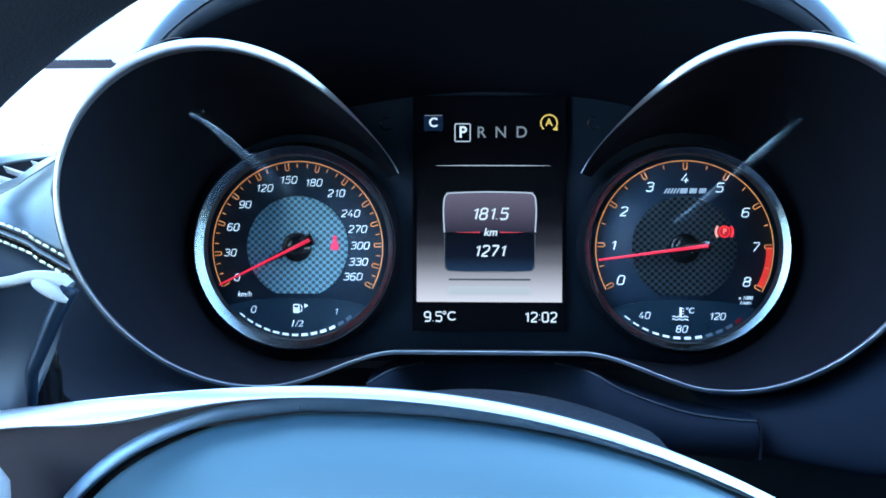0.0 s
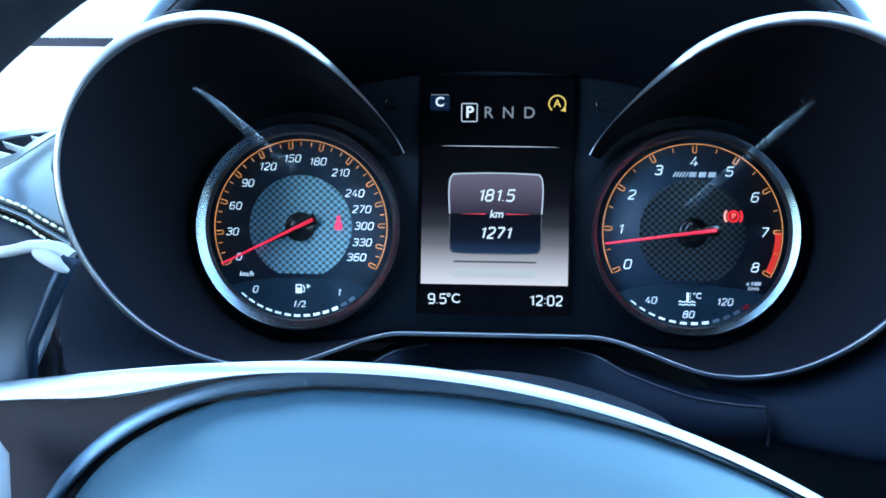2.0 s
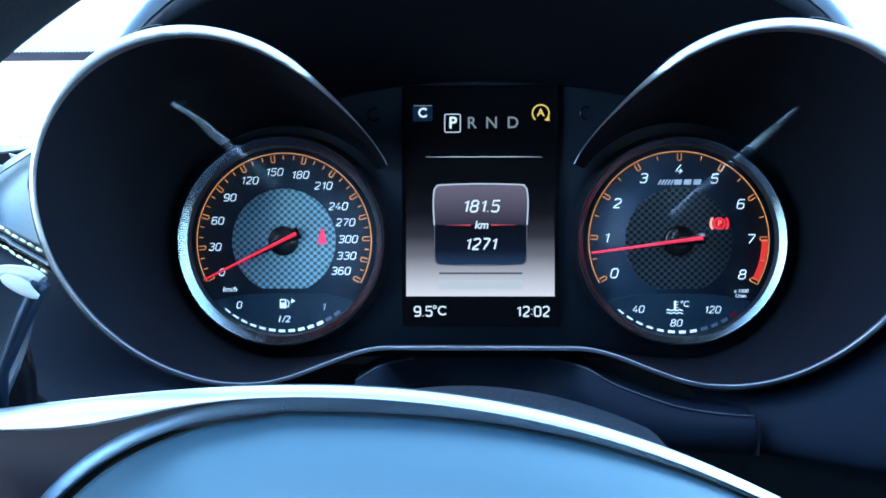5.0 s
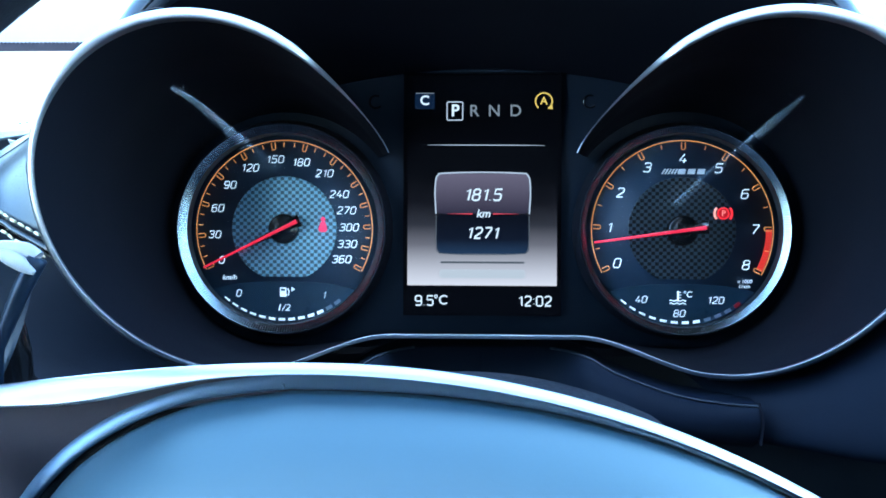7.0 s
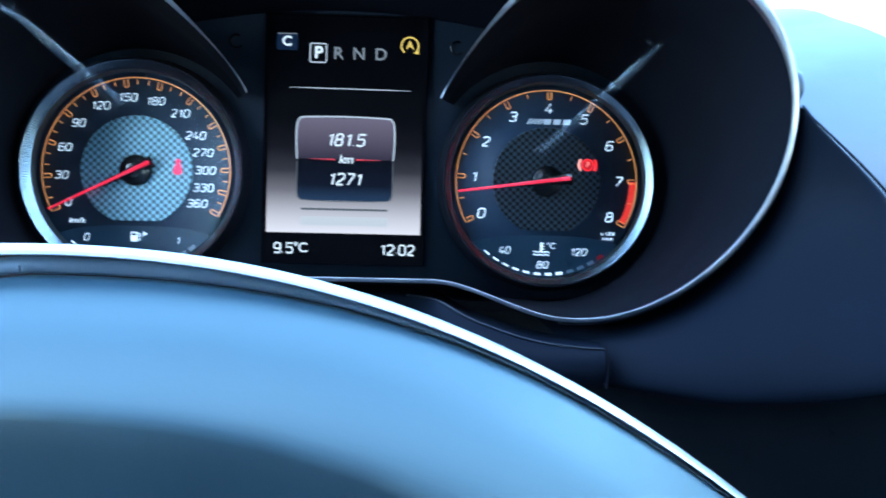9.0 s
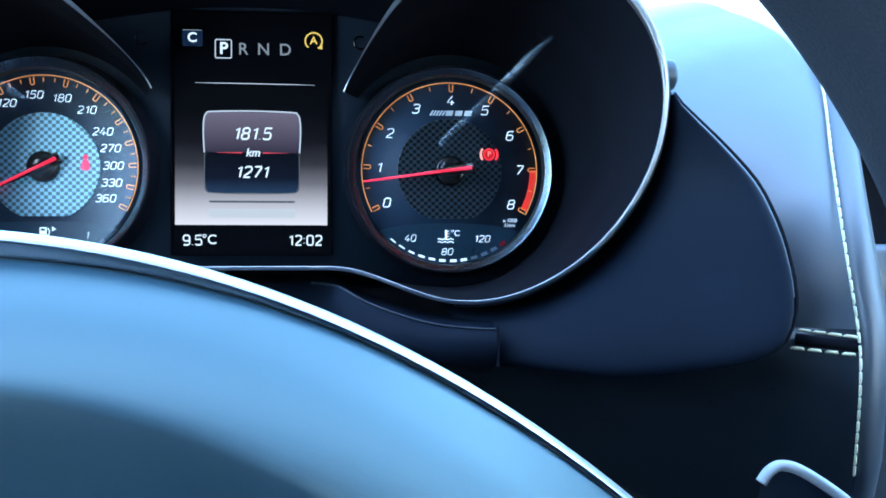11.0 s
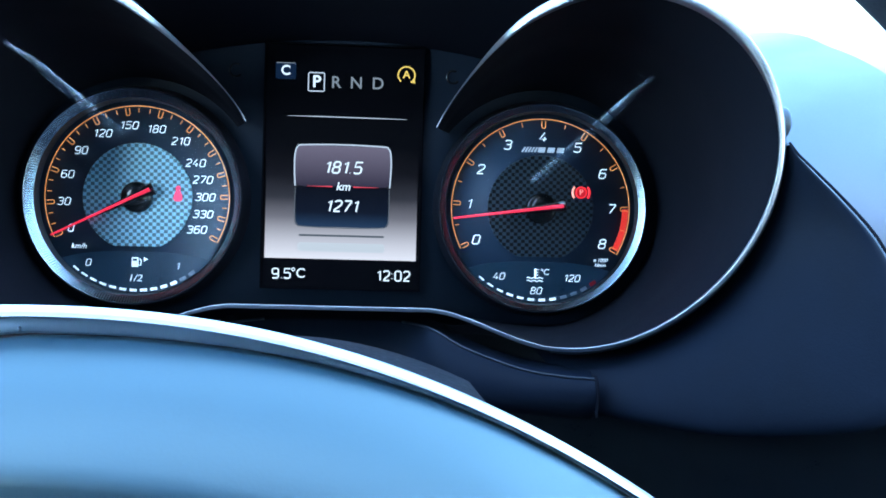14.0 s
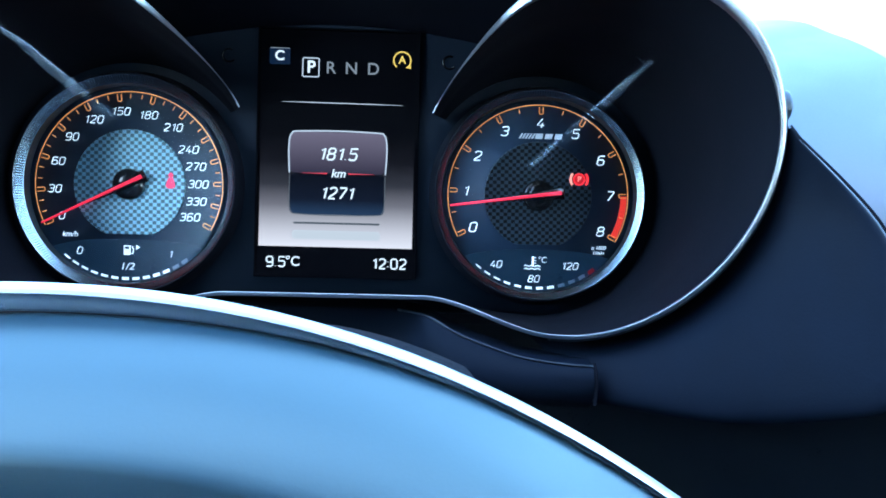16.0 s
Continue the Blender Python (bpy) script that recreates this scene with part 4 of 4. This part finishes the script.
for i in range(17):
    u = i / 16
    ctrl = [edge[k].lerp(seam[k], u) + Vector((0, -0.8, 0.6)) * 3 * math.sin(math.pi * u) * math.sin(math.pi * (29 - k) / 29) for k in (29, 24, 19, 14, 9, 4)]
    t0 = ctrl[-1]
    ctrl += [t0 + Vector((-2 * (1 - u) - 0.5, 11, 9.5)), t0 + Vector((-4 * (1 - u), 32, 23.5)), t0 + Vector((-3 * (1 - u), 72, 42)), t0 + Vector((0, 140, 66)), Vector((t0.x + 10, 330, 136))]
    col = spline(ctrl, 6)
    cols.append(col)
cols = [[p + Vector((-1, 6, 0)) for p in cols[0]], [p + Vector((-0.2, 0.7, 0)) for p in cols[0]], cols[0], [p.lerp(q, 0.1) for p, q in zip(cols[0], cols[1])]] + cols[1:]
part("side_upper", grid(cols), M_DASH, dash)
wide = [[p + Vector((d, 0, 0)) for d in (0, 60, 200, 500, 850)] for p in cols[-1][34:]]
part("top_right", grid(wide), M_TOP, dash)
# strip beyond the stitched edge
strip = [[q + Vector((0.8, 1.4, 0)), q + Vector((2, -1.0, 0)), q + Vector((5, -1.4, 0.4)), q + Vector((9, 0.8, 2.4)), q + Vector((12.5, 4.5, 4)), q + Vector((14.5, 9, 5)), q + Vector((15.5, 16, 5)), q + Vector((15.5, 60, 4))] for q in [Vector((221.5, -18, 35))] + seam + [Vector((197.5, -103.5, -78.1)), Vector((196.8, -104, -91.8)), Vector((200.2, -96, -118.1)), Vector((203.9, -77.2, -162.3))]]
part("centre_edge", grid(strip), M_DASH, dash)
# lower right, under the double seam
lowr = [Vector((181, -94, -70.7)), Vector((173, -96, -74)), Vector((157, -92, -77)), Vector((129, -66, -83)), Vector((95, -34, -86)), Vector((60, -14, -100))]
lowr = resample(spline(lowr, 6), 24)
lows = resample(spline([(197.3, -102.6, -70.8), (197.5, -103.5, -78.1), (196.6, -105, -88.9), (200.3, -96, -117.8), (203.9, -77.2, -162.3)], 6), 24)
rows = [[p.lerp(q, f) + Vector((0, 10 * math.sin(math.pi * f) * (k / 23), 0)) for f in [i / 8 for i in range(9)]] for k, (p, q) in enumerate(zip(lowr, lows))]
part("side_lower", grid(rows), M_LEATHER, dash)
part("seam_groove", tube([(179.5, -98.6, -73.9), (188.6, -101.8, -75), (197, -104, -75.9)], 1.7, 8, flat=0.6), M_VISOR, dash)
stitches(dash, resample([Vector(p) for p in ((181.1, -97, -71.6), (188.6, -100.6, -72.4), (196.8, -104.1, -73.3))], 12), 4.3, 3.8, 0.5, (0, -0.7, 0.3))
stitches(dash, resample([Vector(p) for p in ((177.3, -100, -76.7), (186.6, -102.9, -77.6), (196.4, -104.9, -78.6))], 12), 4.3, 3.8, 0.5, (0, -0.7, 0.3))
line = resample(spline([(290, -8, 48), (250, -14, 43.5), (228, -20, 38), (219, -30, 29.4), (213.8, -51.7, 13.2), (200.6, -81.9, -17.7), (195.6, -97.1, -42.3), (196.8, -103.7, -72.5), (196, -106, -88.9), (199.6, -97.1, -117.8)], 8), 110)
stitches(dash, line, 4.0, 3.55, 0.5)

# left-hand dash
crease = resample(spline([(-147, -62, 21), (-163.6, -45, 18.1), (-188, -22, 13), (-212.4, 0, 7.9), (-340, 100, -18)], 6), N)
border = resample(spline([(-143, -40, 26), (-186.3, 0, 26.8), (-212, 22, 28.6), (-239.5, 45, 29.6), (-380, 150, 30)], 6), N)
seam1 = resample(spline([(-140.5, -77.6, -21.2), (-144.5, -75.4, -19.4), (-160, -66.5, -13.6), (-178, -56, -7.6), (-300, 8, 24)], 6), N)
rows = [[p + Vector((0, 0, 0)), p.lerp(q, 0.06) + Vector((0, -1.5, -0.5)), p.lerp(q, 0.3) + Vector((0, -3.5, 0)), p.lerp(q, 0.6) + Vector((0, -3, 0)), p.lerp(q, 0.9) + Vector((0, -0.5, 0)), q, q + Vector((0, 2.5, -1))] for p, q in zip(crease, seam1)]
part("left_side_upper", grid(rows), M_LEATHER, dash)
seam2 = [q + Vector((1.6, 0, -5.2)) for q in seam1]
inner = resample([Vector((-v.x, v.y, v.z)) for v in (hood_rim(-17 - 91 * k / 40, 0.5, 9) for k in range(41))], N)
outer = resample(spline([seam2[-1], (-330, -14, -40), (-270, -52, -88), (-160, -84, -100), (-66, -78, -96)], 8), N)
rows = []
for k, (p, q) in enumerate(zip(inner, outer)):
    if k == 0:
        rows.append(resample([seam2[0]] + seam2[1:], 12))
        continue
    w = ease(k / 6)
    rows.append([p.lerp(q, f) + Vector((0, -7 * w * math.sin(math.pi * f) - 4 * math.sin(math.pi * min(1, f * 5)), 0)) for f in [i / 11 for i in range(12)]])
part("left_side_lower", grid(rows), M_SOFT, dash)
part("seam_groove", tube([p.lerp(q, 0.5) + Vector((0, 0.8, 0)) for p, q in zip(seam1, seam2)], 1.4, 8), M_BLACK, dash)
stitches(dash, [p + Vector((0, -0.4, 0.9)) for p in seam1[1:22]], 4.6, 3.5, 0.5)
stitches(dash, [p + Vector((0, -0.4, -0.9)) for p in seam2[1:22]], 4.6, 3.5, 0.5)
def well_low(u):
    return 0.8 if u < 0.205 else max(0.3, 0.8 - 5.4 * (u - 0.205))


def well_high(u):
    return max(well_low(u), 0.82)


def on_plate(u, v, sink=0.0):
    k = min(u * (N - 1), N - 1.001)
    i = int(k)
    p, q = crease[i].lerp(crease[i + 1], k - i), border[i].lerp(border[i + 1], k - i)
    return p.lerp(q, v) + Vector((0, 0.75, -0.66)) * sink


us = sorted([k / 30 for k in range(31)] + [0.205 + 0.012 * k for k in range(9)])
part("vent_plate", grid([[on_plate(u, well_low(u) * f) for f in (0, 0.04, 0.3, 0.6, 0.9, 0.98, 1)] + [on_plate(u, well_low(u), 1.2)] for u in us]), M_LEATHER, dash)
part("vent_plate", grid([[on_plate(u, well_high(u), 1.2)] + [on_plate(u, well_high(u) + (1 - well_high(u)) * f) for f in (0, 0.1, 0.5, 0.9, 1)] + [on_plate(u, 1) + Vector((0, 4, 1.5))] for u in us]), M_LEATHER, dash)
part("crease_line", tube([p + Vector((0, -0.2, 0.1)) for p in crease], 0.35, 6), M_BLACK, dash)
# dash top up to the windscreen
rows = []
for k in range(19):
    f = k / 18
    row = []
    for b in border + [Vector((-520, 190, 38))]:
        e = Vector((b.x - 10, 322, 134.5))
        row.append(b + Vector((0, 3, 1.2)) + (e - b - Vector((0, 3, 1.2))) * f + Vector((0, 0, 3.0 * math.sin(math.pi * min(1, f * 2.5)))))
    rows.append(row)
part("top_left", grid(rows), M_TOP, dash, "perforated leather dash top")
rows = [[Vector((x, y, 20 + 0.3 * y + (18 if abs(x) < 130 else 0))) for x in range(-150, 1060, 40)] for y in (60, 150, 250, 325)]
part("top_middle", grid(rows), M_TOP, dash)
part("knee_panel", grid([[(x, 30 - 0.1 * abs(x + 5) * 0.2, z) for x in range(-560, 1061, 60)] for z in (-70, -150, -260, -420)]), M_LOWER, dash, "black lower dash")
# perforations along the edge of the top
for k in range(9):
    c = border[int(2 + k * 1.3)] + Vector((0, 12, 5.6))
    part("perforation", disc(c.x, c.y, c.z, 0.3, 8, depth=0.6), M_GREYTRIM, dash)

# side air vent
vent = thing("air_vent", (-205, -10, 14), "dashboard air vent with thin pale slats over a dark opening", "air vent")
us = [0.2 + 0.5 * k / 40 for k in range(41)]
part("vent_well", grid([[on_plate(u, well_low(u) - 0.01, 0.8), on_plate(u, well_low(u), 9), on_plate(u, (well_low(u) + well_high(u)) / 2, 16), on_plate(u, well_high(u), 9), on_plate(u, well_high(u) + 0.01, 0.8)] for u in us]), M_VISOR, vent, "dark vent opening")
for k in range(6):
    u0 = 0.236 + 0.042 * k
    rows = []
    for f in [i / 8 for i in range(9)]:
        v = well_low(u0) - 0.02 + (0.8 - well_low(u0)) * f
        u = u0 + (v - well_low(u0)) / 3.1
        rows.append([on_plate(u - 0.002, v, 5), on_plate(u - 0.002, v, 0.9), on_plate(u + 0.0005, v, 0.5), on_plate(u + 0.003, v, 0.9), on_plate(u + 0.003, v, 5)])
    part("slat", grid(rows), M_SILVER, vent, "pale slat")
# centre air vent beyond the stitched edge
cvent = thing("centre_air_vent", (255, -40, -45), "dark centre air vent with a smooth pale-edged surround", "air vent")
part("vent_well", grid([[(x, y, z) for x in (211, 240, 270, 310)] for y, z in ((-14, 26), (10, 20), (14, 0), (8, -44))]), M_VISOR, cvent, "dark vent opening")
part("vent_ledge", grid([[(x, y, z) for x in (211.5, 230, 260, 310)] for y, z in ((0, -45.5), (-60, -45), (-84, -44.6), (-87, -45.4), (-88.2, -47.4), (-88, -60), (-80, -110), (-60, -165))]), M_DASH, cvent, "smooth surround below the opening")
part("vent_joint", tube([(222, -88.6, -49), (222.6, -88.6, -62), (224, -82, -105)], 0.7, 8), M_VISOR, cvent)
# trip knobs beside the hoods
for s in (-1, 1):
    kz = 4.7 if s < 0 else 13.0
    kb = thing("trip_knob", (s * 149, -68, kz), "small round grey trip knob beside the dial hood", "knob", group="trip knobs")
    part("cap", grid([[(s * (150.0 + h), -68 + r * math.cos(2 * math.pi * k / 24), kz + r * 1.25 * math.sin(2 * math.pi * k / 24)) for k in range(24)] for r, h in ((4.2, -3), (4.2, 0.6), (3.9, 1.5), (2.8, 2.3), (1.4, 2.7), (0.05, 2.8))], False, True), M_GREYTRIM, kb)

# ---- windscreen, cabin and outside ----
screen_foot = thing("defroster_strip", (-400, 330, 138), "dark defroster strip with a dotted edge under the windscreen", "windscreen strip", "structure")
part("strip", box(-640, -311, 322.5, 340, 128, 141.2, 0.5), M_VISOR, screen_foot)
for k in range(80):
    part("dot", disc(-312 - 3.3 * k, 323, 141.2, 1.3, 10, depth=1.5), M_VISOR, screen_foot)


def wthing(name, label, category, kind="structure"):
    ob = new(name)
    ob.matrix_world = Matrix.Translation((0, 0, 0.86))
    ORIGIN[ob.name] = (0, 0, 0)
    return tagged(ob, label, category, "", kind)


# Unseen shell added round the cabin; its walls and openings shape the light.
cabin = wthing("cabin_shell", "unseen car cabin shell, added to block and shape the daylight", "car body")
part("roof", box(-520, 1100, -1400, -350, 470, 500), M_LINER, cabin, smooth=False)
part("windscreen_header", box(-520, 1100, -350, -310, 455, 490, 5), M_CABIN, cabin, smooth=False)
part("cabin_floor", box(-520, 1100, -1400, 420, -859, -500), M_CABIN, cabin, smooth=False)
part("door_panel", box(-540, -520, -1400, 420, -520, 20), M_LEATHER, cabin, smooth=False)
part("door_panel", box(1100, 1120, -1400, 420, -520, 40), M_LEATHER, cabin, smooth=False)
# Upper walls at the sides and rear block daylight from the dials and pad.
part("side_light_block", box(1100, 1120, -1000, -520, 40, 480), M_CABIN, cabin, smooth=False)
part("side_light_block", box(-540, -520, -980, -700, 20, 480), M_CABIN, cabin, smooth=False)
part("quarter_light_block", box(-540, -520, -1400, -980, 20, 480), M_CABIN, cabin, smooth=False)
for s, x in ((-1, -530), (1, 1110)):
    part("pillar", tube([(x, 380, 20), (x * 0.97, 0, 290), (x * 0.94, -220, 470)], 28, 10), M_CABIN, cabin)
part("rear_wall", box(-540, 1120, -1420, -1400, -520, 180), M_CABIN, cabin, smooth=False)
part("rear_panel", box(-540, 1120, -1420, -1400, 180, 300), M_CABIN, cabin, smooth=False)
part("rear_light_block", box(-540, 800, -1420, -1400, 300, 480), M_CABIN, cabin, smooth=False)
part("firewall", box(-540, 1120, 420, 440, -520, 20), M_CABIN, cabin, smooth=False)

g = bmesh.new()
bmesh.ops.create_grid(g, x_segments=2, y_segments=2, size=900)
me = bpy.data.meshes.new("ground")
g.to_mesh(me)
g.free()
me.materials.append(M_GROUND)
tagged(new("ground", me), "dark asphalt ground outside the car", "ground", "", "structure")
